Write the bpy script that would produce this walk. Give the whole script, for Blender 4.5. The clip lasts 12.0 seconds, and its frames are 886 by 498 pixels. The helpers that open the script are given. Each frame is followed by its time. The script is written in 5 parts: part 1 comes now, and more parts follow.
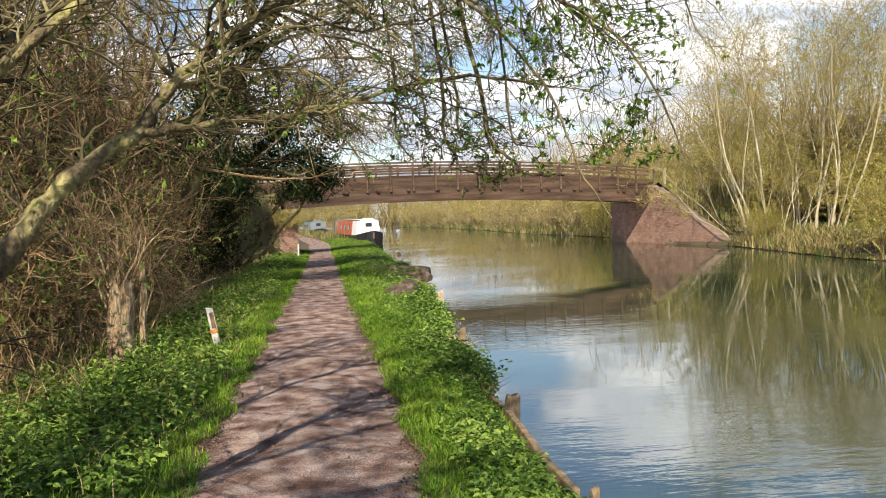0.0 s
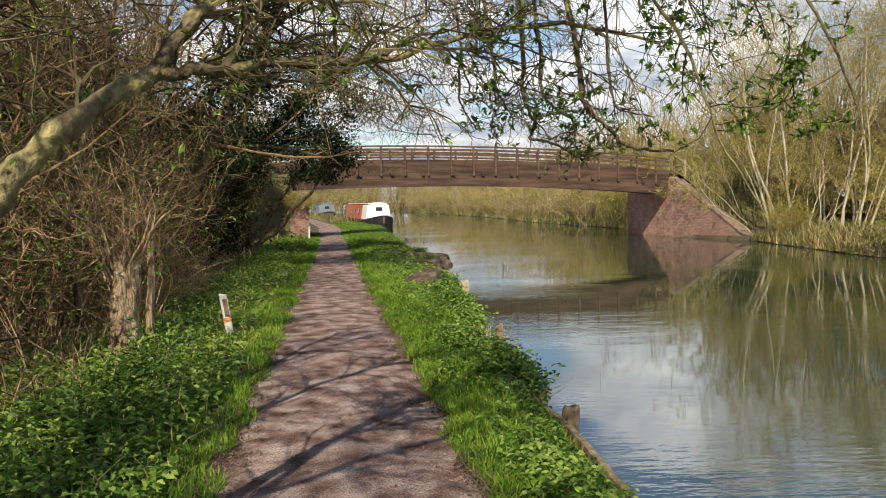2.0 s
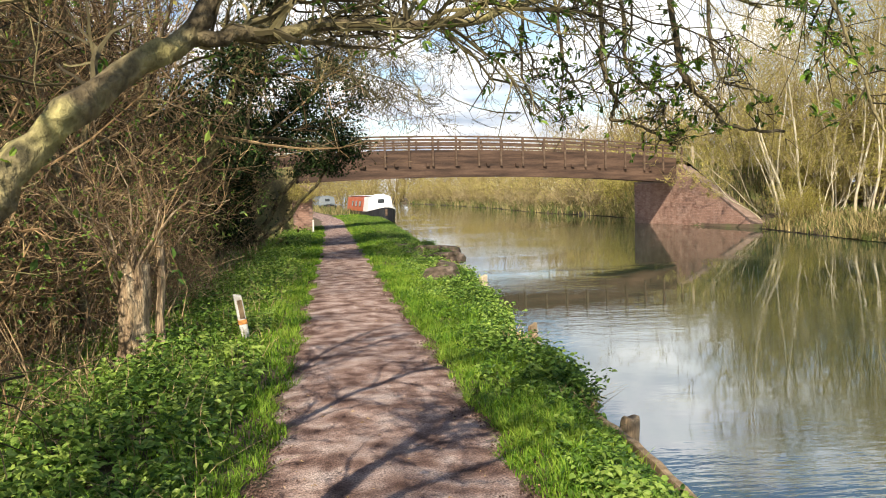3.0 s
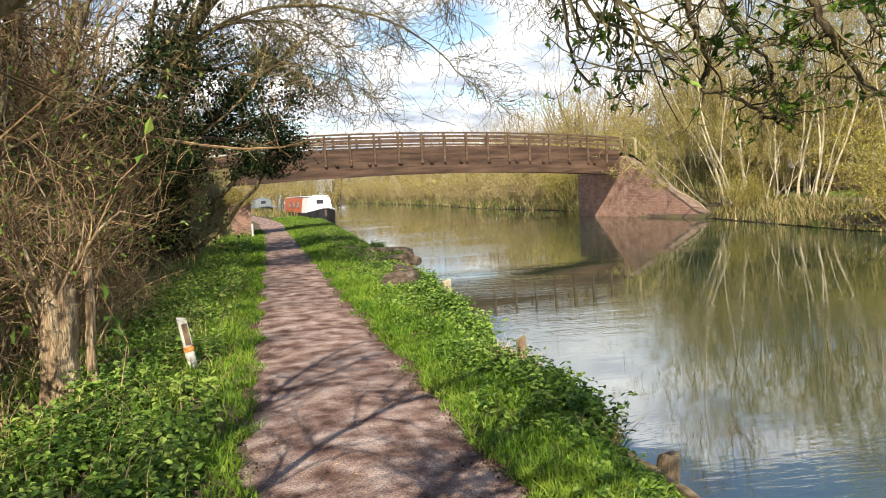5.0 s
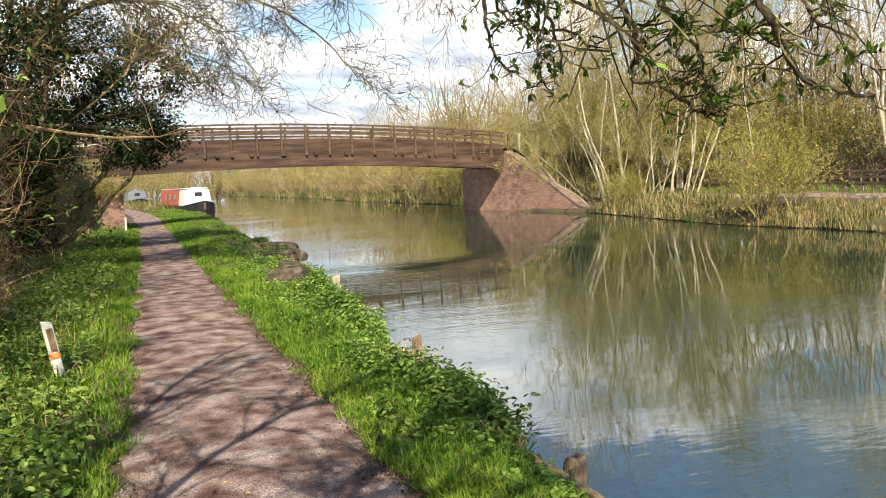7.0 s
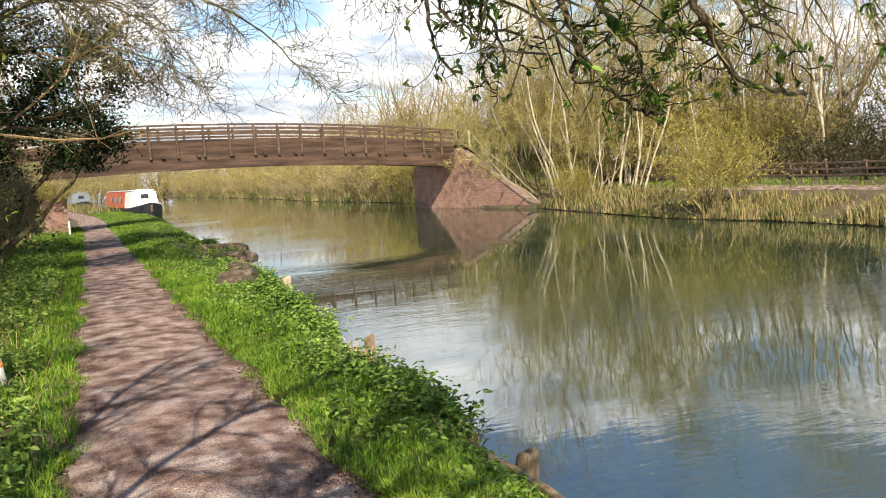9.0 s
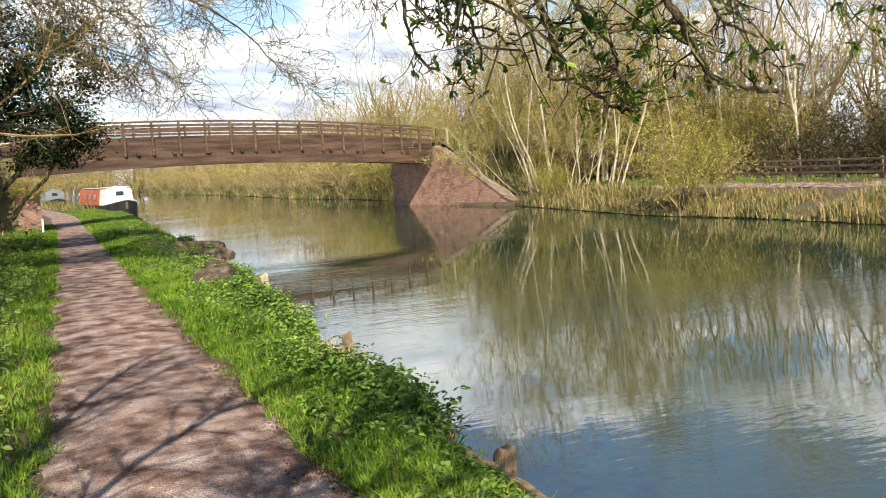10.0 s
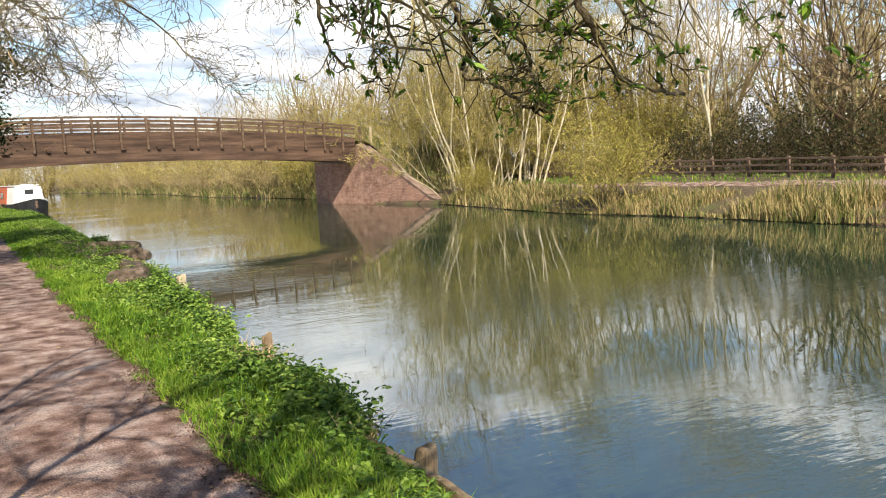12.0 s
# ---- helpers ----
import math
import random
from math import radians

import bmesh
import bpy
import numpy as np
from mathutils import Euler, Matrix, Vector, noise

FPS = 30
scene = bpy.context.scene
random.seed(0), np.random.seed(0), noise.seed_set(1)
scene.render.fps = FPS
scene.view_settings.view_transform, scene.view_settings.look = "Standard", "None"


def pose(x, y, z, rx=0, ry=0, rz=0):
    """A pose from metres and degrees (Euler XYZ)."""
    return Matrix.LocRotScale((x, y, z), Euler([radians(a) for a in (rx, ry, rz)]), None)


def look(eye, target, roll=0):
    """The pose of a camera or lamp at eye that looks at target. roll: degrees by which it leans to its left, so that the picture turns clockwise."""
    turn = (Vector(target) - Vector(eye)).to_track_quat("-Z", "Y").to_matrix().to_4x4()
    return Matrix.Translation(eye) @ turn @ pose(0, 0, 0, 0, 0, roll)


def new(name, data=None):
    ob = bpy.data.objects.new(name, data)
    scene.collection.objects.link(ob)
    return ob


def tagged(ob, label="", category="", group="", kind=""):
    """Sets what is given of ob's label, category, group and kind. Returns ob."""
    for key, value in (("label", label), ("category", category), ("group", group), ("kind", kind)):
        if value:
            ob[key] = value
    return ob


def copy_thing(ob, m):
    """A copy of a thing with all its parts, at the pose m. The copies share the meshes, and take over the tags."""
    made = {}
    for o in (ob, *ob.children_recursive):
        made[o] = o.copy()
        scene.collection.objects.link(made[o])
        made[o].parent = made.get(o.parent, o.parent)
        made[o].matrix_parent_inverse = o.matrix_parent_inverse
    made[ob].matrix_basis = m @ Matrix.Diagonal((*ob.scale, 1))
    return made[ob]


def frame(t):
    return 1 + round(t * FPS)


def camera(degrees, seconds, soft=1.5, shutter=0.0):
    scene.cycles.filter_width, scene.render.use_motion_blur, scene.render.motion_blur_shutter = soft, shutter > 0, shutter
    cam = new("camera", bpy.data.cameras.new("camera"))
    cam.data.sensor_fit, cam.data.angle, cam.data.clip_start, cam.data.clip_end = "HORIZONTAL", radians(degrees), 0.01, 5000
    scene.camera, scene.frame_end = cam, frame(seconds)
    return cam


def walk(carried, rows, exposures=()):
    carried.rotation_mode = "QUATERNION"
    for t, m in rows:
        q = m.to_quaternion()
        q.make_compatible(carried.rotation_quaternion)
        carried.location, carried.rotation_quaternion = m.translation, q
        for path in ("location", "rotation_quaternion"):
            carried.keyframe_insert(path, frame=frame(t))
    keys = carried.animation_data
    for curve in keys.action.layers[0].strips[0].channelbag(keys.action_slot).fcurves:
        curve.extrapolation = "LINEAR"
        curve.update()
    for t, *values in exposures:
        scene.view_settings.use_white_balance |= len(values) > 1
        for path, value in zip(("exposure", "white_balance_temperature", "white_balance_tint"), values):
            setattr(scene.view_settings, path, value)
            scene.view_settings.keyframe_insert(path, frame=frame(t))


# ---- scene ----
cam = camera(56.3, 12.0, soft=1.0)
PATH = [
    (0, (0.161, -0.093, 1.535), (0.393, 1.892, 1.452), -2.4),
    (0.5, (0.084, 0.077, 1.523), (0.346, 2.057, 1.423), -2.2),
    (1, (0.001, 0.309, 1.511), (0.269, 2.288, 1.405), -3.0),
    (1.5, (-0.03, 0.612, 1.511), (0.234, 2.592, 1.404), -2.5),
    (2, (-0.083, 0.862, 1.511), (0.134, 2.847, 1.396), -0.8),
    (2.5, (-0.197, 1.16, 1.518), (0.0, 3.145, 1.383), -1.3),
    (4.5, (-0.557, 2.304, 1.547), (-0.201, 4.267, 1.407), -3.1),
    (5, (-0.541, 2.517, 1.559), (-0.174, 4.478, 1.41), -3.2),
    (5.5, (-0.579, 2.712, 1.561), (-0.136, 4.656, 1.405), -3.0),
    (6, (-0.603, 2.802, 1.568), (-0.013, 4.705, 1.395), -2.8),
    (6.5, (-0.583, 2.799, 1.571), (0.012, 4.7, 1.398), -2.9),
    (7, (-0.564, 2.812, 1.567), (0.072, 4.7, 1.388), -2.7),
    (7.5, (-0.564, 2.808, 1.57), (0.153, 4.666, 1.385), -2.7),
    (9.5, (-0.548, 2.792, 1.575), (0.202, 4.636, 1.381), -3.7),
    (10, (-0.548, 2.789, 1.572), (0.242, 4.616, 1.372), -3.4),
    (10.5, (-0.539, 2.784, 1.573), (0.279, 4.597, 1.37), -3.4),
    (11, (-0.528, 2.796, 1.568), (0.33, 4.591, 1.361), -3.5),
    (11.5, (-0.528, 2.787, 1.567), (0.372, 4.561, 1.355), -3.2),
    (12, (-0.52, 2.782, 1.573), (0.432, 4.528, 1.359), -3.2),
]
EXPOSURES = [(0.0, 0.66), (0.5, 0.4), (1.0, 0.16), (1.5, 0.16), (2.0, 0.32), (2.5, 0.82), (4.5, 0.79), (7.5, 0.81), (12.0, 0.82)]
walk(cam, [(t, look(eye, target, roll)) for t, eye, target, roll in PATH], EXPOSURES)

# ---- sun, sky ----
SUN_DIR = Vector((-0.32, -1.18, 1.0)).normalized()      # towards the sun
sun_data = bpy.data.lights.new("sun", "SUN")
sun_data.energy, sun_data.angle, sun_data.color = 5.0, radians(0.55), (1.0, 0.905, 0.75)
sun = new("sun", sun_data)
sun.matrix_world = look((0, 0, 60), Vector((0, 0, 60)) - SUN_DIR)

world = bpy.data.worlds.new("spring_sky")
scene.world = world
world.use_nodes = True
wn, wl = world.node_tree.nodes, world.node_tree.links
wn.clear()
sky = wn.new("ShaderNodeTexSky")
sky.sky_type, sky.sun_disc = "NISHITA", False
sky.dust_density, sky.ozone_density = 0.5, 1.0
sky.sun_elevation = math.asin(SUN_DIR.z)
sky.sun_rotation = math.atan2(SUN_DIR.x, SUN_DIR.y)
coord = wn.new("ShaderNodeTexCoord")
split = wn.new("ShaderNodeSeparateXYZ")
wl.new(coord.outputs["Generated"], split.inputs[0])


def wmath(op, a, b=None, c=None):
    n = wn.new("ShaderNodeMath")
    n.operation = op
    for k, v in enumerate((a, b, c)):
        if v is None:
            continue
        if isinstance(v, (int, float)):
            n.inputs[k].default_value = v
        else:
            wl.new(v, n.inputs[k])
    return n.outputs[0]


# a flat layer of broken cumulus over the whole sky
height = wmath("MAXIMUM", wmath("ADD", split.outputs[2], 0.2), 0.05)
flat = wn.new("ShaderNodeCombineXYZ")
wl.new(wmath("DIVIDE", split.outputs[0], height), flat.inputs[0])
wl.new(wmath("DIVIDE", split.outputs[1], height), flat.inputs[1])
cloud = wn.new("ShaderNodeTexNoise")
cloud.inputs["Scale"].default_value, cloud.inputs["Detail"].default_value = 1.5, 9.0
cloud.inputs["Roughness"].default_value = 0.56
wl.new(flat.outputs[0], cloud.inputs["Vector"])
cover = wn.new("ShaderNodeValToRGB")
cover.color_ramp.elements[0].position, cover.color_ramp.elements[1].position = 0.42, 0.465
# more open sky shows between the clouds overhead than low down, where they stand one behind the other
open_up = wmath("MULTIPLY", wmath("MAXIMUM", wmath("SUBTRACT", split.outputs[2], 0.285), 0.0), -5.0)
wl.new(wmath("ADD", cloud.outputs["Fac"], open_up), cover.inputs[0])
body = wn.new("ShaderNodeTexNoise")
body.inputs["Scale"].default_value, body.inputs["Detail"].default_value = 3.1, 7.0
wl.new(flat.outputs[0], body.inputs["Vector"])
shade = wn.new("ShaderNodeValToRGB")
shade.color_ramp.elements[0].position, shade.color_ramp.elements[1].position = 0.36, 0.64
shade.color_ramp.elements[0].color, shade.color_ramp.elements[1].color = (3.2, 3.75, 4.6, 1), (8.8, 8.8, 8.7, 1)
wl.new(body.outputs["Fac"], shade.inputs[0])
# the clouds near the horizon are seen through more haze
haze = wmath("MINIMUM", wmath("MULTIPLY_ADD", wmath("MAXIMUM", split.outputs[2], 0.0), 2.4, 0.76), 1.5)
lit = wn.new("ShaderNodeVectorMath")
lit.operation = "SCALE"
wl.new(shade.outputs[0], lit.inputs[0])
wl.new(haze, lit.inputs["Scale"])
mix = wn.new("ShaderNodeMix")
mix.data_type = "RGBA"
wl.new(cover.outputs[0], mix.inputs["Factor"])
wl.new(sky.outputs[0], mix.inputs["A"])
wl.new(lit.outputs[0], mix.inputs["B"])
back = wn.new("ShaderNodeBackground")
back.inputs["Strength"].default_value = 0.1
wl.new(mix.outputs["Result"], back.inputs["Color"])
out = wn.new("ShaderNodeOutputWorld")
wl.new(back.outputs[0], out.inputs["Surface"])


# ---- materials ----
def material(name, stops, scale=4.0, rough=0.8, bump=0.3, bump_scale=40.0, stretch=(1, 1, 1), detail=6.0,
             fine=None, translucent=0.0, island=0.0, rand=0.0, spec=0.3, metal=0.0, bump_dist=0.01):
    """Noise-coloured surface: stops are (position, colour) over a large noise; a finer noise varies the value and gives relief."""
    m = bpy.data.materials.new(name)
    m.use_nodes = True
    n, l = m.node_tree.nodes, m.node_tree.links
    p = n["Principled BSDF"]
    tc = n.new("ShaderNodeTexCoord")
    mp = n.new("ShaderNodeMapping")
    mp.inputs["Scale"].default_value = stretch
    l.new(tc.outputs["Object"], mp.inputs["Vector"])
    big = n.new("ShaderNodeTexNoise")
    big.inputs["Scale"].default_value, big.inputs["Detail"].default_value = scale, detail
    l.new(mp.outputs[0], big.inputs["Vector"])
    fac = big.outputs["Fac"]
    if island or rand:
        src = n.new("ShaderNodeNewGeometry").outputs["Random Per Island"] if island else n.new("ShaderNodeObjectInfo").outputs["Random"]
        amount = island or rand
        a = n.new("ShaderNodeMath")
        a.operation = "MULTIPLY_ADD"
        l.new(src, a.inputs[0])
        a.inputs[1].default_value, a.inputs[2].default_value = amount, -amount / 2
        b = n.new("ShaderNodeMath")
        b.operation = "ADD"
        l.new(fac, b.inputs[0])
        l.new(a.outputs[0], b.inputs[1])
        fac = b.outputs[0]
    ramp = n.new("ShaderNodeValToRGB")
    els = ramp.color_ramp.elements
    while len(els) < len(stops):
        els.new(0.5)
    for e, (pos, c) in zip(els, stops):
        e.position, e.color = pos, (*c, 1)
    l.new(fac, ramp.inputs[0])
    small = n.new("ShaderNodeTexNoise")
    small.inputs["Scale"].default_value, small.inputs["Detail"].default_value = bump_scale, 5.0
    l.new(mp.outputs[0], small.inputs["Vector"])
    vary = n.new("ShaderNodeMix")
    vary.data_type, vary.blend_type = "RGBA", "MULTIPLY"
    grade = n.new("ShaderNodeMapRange")
    grade.inputs["From Min"].default_value, grade.inputs["From Max"].default_value = 0.25, 0.75
    lo = 0.7 if fine is None else fine
    grade.inputs["To Min"].default_value, grade.inputs["To Max"].default_value = lo, 2.0 - lo
    l.new(small.outputs["Fac"], grade.inputs["Value"])
    vary.inputs["Factor"].default_value = 1.0
    l.new(ramp.outputs[0], vary.inputs["A"])
    l.new(grade.outputs[0], vary.inputs["B"])
    l.new(vary.outputs["Result"], p.inputs["Base Color"])
    p.inputs["Roughness"].default_value, p.inputs["Metallic"].default_value = rough, metal
    p.inputs["Specular IOR Level"].default_value = spec
    if bump:
        bm_ = n.new("ShaderNodeBump")
        bm_.inputs["Strength"].default_value, bm_.inputs["Distance"].default_value = bump, bump_dist
        l.new(small.outputs["Fac"], bm_.inputs["Height"])
        l.new(bm_.outputs[0], p.inputs["Normal"])
    if translucent:
        tr = n.new("ShaderNodeBsdfTranslucent")
        l.new(vary.outputs["Result"], tr.inputs["Color"])
        mx = n.new("ShaderNodeMixShader")
        mx.inputs[0].default_value = translucent
        l.new(p.outputs[0], mx.inputs[1])
        l.new(tr.outputs[0], mx.inputs[2])
        l.new(mx.outputs[0], n["Material Output"].inputs["Surface"])
    return m


M_EARTH = material("verge_earth", [(0.3, (0.075, 0.047, 0.033)), (0.5, (0.10, 0.072, 0.045)), (0.7, (0.085, 0.095, 0.03))], 1.3, 0.95, 0.6, 30, bump_dist=0.03)
M_PATH = material("trodden_gravel", [(0.33, (0.10, 0.054, 0.040)), (0.45, (0.215, 0.134, 0.106)), (0.55, (0.335, 0.235, 0.195)), (0.68, (0.47, 0.365, 0.315))], 4.2, 0.95, 1.0, 95, fine=0.22, detail=14, bump_dist=0.02)
M_SOIL = material("dark_soil", [(0.3, (0.05, 0.028, 0.02)), (0.5, (0.095, 0.055, 0.04)), (0.72, (0.17, 0.11, 0.085))], 6, 0.95, 0.5, 60, island=0.6)
M_GRASS = material("grass_blade", [(0.3, (0.055, 0.135, 0.010)), (0.5, (0.16, 0.29, 0.02)), (0.72, (0.30, 0.40, 0.05))], 0.9, 0.55, 0, 9, translucent=0.38, island=0.4)
M_NETTLE = material("nettle_leaf", [(0.3, (0.055, 0.115, 0.016)), (0.5, (0.165, 0.275, 0.04)), (0.75, (0.33, 0.43, 0.085))], 1.1, 0.5, 0, 20, translucent=0.3, island=0.5)
M_DRY = material("dry_stalk", [(0.3, (0.20, 0.135, 0.065)), (0.55, (0.36, 0.26, 0.13)), (0.75, (0.50, 0.38, 0.2))], 1.5, 0.85, 0, 20, island=0.4)
M_BARK = material("mossy_bark", [(0.3, (0.05, 0.038, 0.022)), (0.44, (0.12, 0.092, 0.05)), (0.55, (0.20, 0.165, 0.08)), (0.7, (0.30, 0.265, 0.10))], 5, 0.95, 1.0, 30, stretch=(1, 1, 0.8), fine=0.3, bump_dist=0.04)
M_TWIG = material("brown_twig", [(0.3, (0.11, 0.064, 0.030)), (0.5, (0.27, 0.172, 0.08)), (0.72, (0.47, 0.33, 0.165))], 2.2, 0.85, 0, 25, island=0.55)
M_HAW = material("mossy_twig", [(0.3, (0.040, 0.031, 0.016)), (0.5, (0.105, 0.085, 0.040)), (0.72, (0.25, 0.21, 0.095))], 2.2, 0.9, 0, 25, island=0.5)
M_DARK = material("dark_bramble_stem", [(0.3, (0.035, 0.022, 0.013)), (0.5, (0.085, 0.055, 0.03)), (0.72, (0.19, 0.13, 0.07))], 2.0, 0.9, 0, 25, island=0.5)
M_SHOOT = material("tan_shoot", [(0.3, (0.16, 0.095, 0.047)), (0.5, (0.33, 0.21, 0.10)), (0.72, (0.48, 0.34, 0.18))], 2.2, 0.85, 0, 25, island=0.4)
M_PALE = material("pale_willow_bark", [(0.3, (0.28, 0.23, 0.14)), (0.5, (0.42, 0.36, 0.24)), (0.7, (0.56, 0.5, 0.37))], 2.5, 0.85, 0.6, 30, fine=0.6, island=0.4)
M_OLIVE = material("olive_twig", [(0.3, (0.17, 0.13, 0.045)), (0.5, (0.28, 0.22, 0.075)), (0.72, (0.42, 0.34, 0.14))], 0.5, 0.85, 0, 12, island=0.5)
M_WARM = material("bare_far_twig", [(0.3, (0.17, 0.125, 0.06)), (0.5, (0.27, 0.205, 0.10)), (0.72, (0.38, 0.31, 0.16))], 0.3, 0.9, 0, 12, island=0.45)
M_LEAF = material("hawthorn_leaf", [(0.3, (0.045, 0.095, 0.012)), (0.5, (0.105, 0.195, 0.02)), (0.75, (0.27, 0.39, 0.05))], 3, 0.45, 0, 20, translucent=0.35, island=0.5)
M_CATKIN = material("willow_bud_leaf", [(0.3, (0.24, 0.22, 0.036)), (0.5, (0.38, 0.335, 0.065)), (0.75, (0.54, 0.47, 0.13))], 0.35, 0.6, 0, 9, translucent=0.35, island=0.5)
M_IVY = material("ivy_leaf", [(0.3, (0.009, 0.02, 0.005)), (0.5, (0.018, 0.036, 0.009)), (0.75, (0.045, 0.075, 0.02))], 2, 0.75, 0, 20, island=0.5, translucent=0.08, spec=0.15)
M_BRAMBLE = material("bramble_leaf", [(0.3, (0.018, 0.03, 0.008)), (0.5, (0.055, 0.065, 0.02)), (0.75, (0.13, 0.11, 0.045))], 0.8, 0.7, 0, 20, island=0.6, translucent=0.12, spec=0.2)
M_BUD = material("alder_bud", [(0.3, (0.05, 0.04, 0.02)), (0.6, (0.12, 0.10, 0.04)), (0.75, (0.18, 0.18, 0.05))], 3, 0.7, 0, 20, island=0.5)
M_REED = material("reed_blade", [(0.3, (0.13, 0.15, 0.035)), (0.5, (0.27, 0.215, 0.085)), (0.72, (0.42, 0.32, 0.14))], 0.9, 0.75, 0, 20, island=0.7, translucent=0.2)
M_TIMBER = material("stained_timber", [(0.3, (0.026, 0.016, 0.011)), (0.48, (0.068, 0.040, 0.026)), (0.72, (0.128, 0.078, 0.051))], 1.1, 0.75, 0.5, 14, stretch=(0.5, 0.5, 5), fine=0.72)
M_RAIL = material("weathered_rail", [(0.3, (0.06, 0.037, 0.025)), (0.5, (0.105, 0.067, 0.044)), (0.72, (0.17, 0.115, 0.078))], 2.0, 0.8, 0.5, 30, stretch=(1, 1, 3), fine=0.7)
M_STAKE = material("split_oak", [(0.3, (0.12, 0.08, 0.045)), (0.5, (0.24, 0.17, 0.10)), (0.72, (0.36, 0.27, 0.165))], 4.0, 0.85, 0.8, 40, stretch=(3, 3, 0.5), fine=0.55)
M_FENCE = material("fence_timber", [(0.3, (0.10, 0.065, 0.045)), (0.5, (0.17, 0.115, 0.08)), (0.72, (0.24, 0.17, 0.12))], 2.0, 0.85, 0.4, 30, fine=0.7)
M_BRICK = material("red_brick", [(0.2, (0.22, 0.115, 0.082)), (0.5, (0.32, 0.19, 0.14)), (0.8, (0.42, 0.27, 0.205))], 3.0, 0.9, 0.5, 60, rand=0.25, fine=0.75)
M_MORTAR = material("lime_mortar", [(0.3, (0.22, 0.145, 0.11)), (0.7, (0.32, 0.22, 0.17))], 5.0, 0.95, 0.5, 60)
M_STONE = material("mossy_stone", [(0.3, (0.035, 0.045, 0.014)), (0.46, (0.075, 0.055, 0.038)), (0.6, (0.13, 0.095, 0.07)), (0.72, (0.22, 0.175, 0.14))], 7, 0.9, 0.9, 40, fine=0.6, bump_dist=0.02)
M_COPE = material("coping_stone", [(0.3, (0.15, 0.10, 0.075)), (0.7, (0.26, 0.185, 0.145))], 4, 0.9, 0.5, 50)
M_WHITE = material("worn_white_paint", [(0.36, (0.30, 0.24, 0.17)), (0.46, (0.62, 0.59, 0.52)), (0.7, (0.76, 0.74, 0.68))], 11, 0.6, 0.3, 50, fine=0.85)
M_BOATW = material("cream_boat_paint", [(0.3, (0.72, 0.71, 0.68)), (0.7, (0.82, 0.81, 0.78))], 1.5, 0.4, 0.05, 20, fine=0.92)
M_BOATR = material("orange_red_boat_paint", [(0.3, (0.42, 0.085, 0.03)), (0.7, (0.52, 0.13, 0.05))], 1.5, 0.45, 0.05, 20, fine=0.88)
M_BOATB = material("black_bitumen_hull", [(0.3, (0.012, 0.012, 0.014)), (0.7, (0.03, 0.03, 0.033))], 1.5, 0.5, 0.1, 20)
M_BOATG = material("grey_boat_paint", [(0.3, (0.13, 0.15, 0.16)), (0.7, (0.20, 0.22, 0.23))], 1.5, 0.5, 0.05, 20)
M_GLASS = material("dark_window_glass", [(0.3, (0.02, 0.025, 0.03)), (0.7, (0.035, 0.04, 0.045))], 1.0, 0.06, 0, 20, spec=0.6)
M_POST = material("pale_post_timber", [(0.3, (0.32, 0.25, 0.16)), (0.7, (0.48, 0.40, 0.28))], 4.0, 0.85, 0.5, 40, stretch=(3, 3, 0.5), fine=0.7)
M_ORANGE = material("orange_band", [(0.3, (0.55, 0.22, 0.05)), (0.7, (0.7, 0.32, 0.1))], 6, 0.6, 0.2, 40)

# canal water: murky body, clear gloss, wind ripples in long low crests
M_WATER = bpy.data.materials.new("canal_water")
M_WATER.use_nodes = True
n, l = M_WATER.node_tree.nodes, M_WATER.node_tree.links
p = n["Principled BSDF"]
p.inputs["Base Color"].default_value = (0.019, 0.036, 0.019, 1)
p.inputs["Roughness"].default_value, p.inputs["IOR"].default_value = 0.015, 2.9
tc = n.new("ShaderNodeTexCoord")
heights = []
for sx, sy, sc, w in ((0.55, 1.5, 2.2, 0.55), (0.8, 2.6, 6.5, 0.24), (0.12, 0.3, 1.0, 1.0)):
    mp = n.new("ShaderNodeMapping")
    mp.inputs["Scale"].default_value, mp.inputs["Rotation"].default_value = (sx, sy, 1), (0, 0, radians(14))
    tx = n.new("ShaderNodeTexNoise")
    tx.inputs["Scale"].default_value, tx.inputs["Detail"].default_value = sc, 2.0
    l.new(tc.outputs["Object"], mp.inputs["Vector"])
    l.new(mp.outputs[0], tx.inputs["Vector"])
    k = n.new("ShaderNodeMath")
    k.operation = "MULTIPLY"
    k.inputs[1].default_value = w
    l.new(tx.outputs["Fac"], k.inputs[0])
    heights.append(k.outputs[0])
calm = n.new("ShaderNodeMath")
calm.operation = "MULTIPLY_ADD"
fine_sum = n.new("ShaderNodeMath")
l.new(heights[0], fine_sum.inputs[0])
l.new(heights[1], fine_sum.inputs[1])
gust = n.new("ShaderNodeValToRGB")
gust.color_ramp.elements[0].position, gust.color_ramp.elements[1].position = 0.47, 0.62
gust.color_ramp.elements[0].color, gust.color_ramp.elements[1].color = (0.25, 0.25, 0.25, 1), (2.6, 2.6, 2.6, 1)
l.new(heights[2], gust.inputs[0])
l.new(fine_sum.outputs[0], calm.inputs[0])
l.new(gust.outputs[0], calm.inputs[1])
calm.inputs[2].default_value = 0.0
wb = n.new("ShaderNodeBump")
wb.inputs["Strength"].default_value, wb.inputs["Distance"].default_value = 0.135, 0.03
l.new(calm.outputs[0], wb.inputs["Height"])
l.new(wb.outputs[0], p.inputs["Normal"])


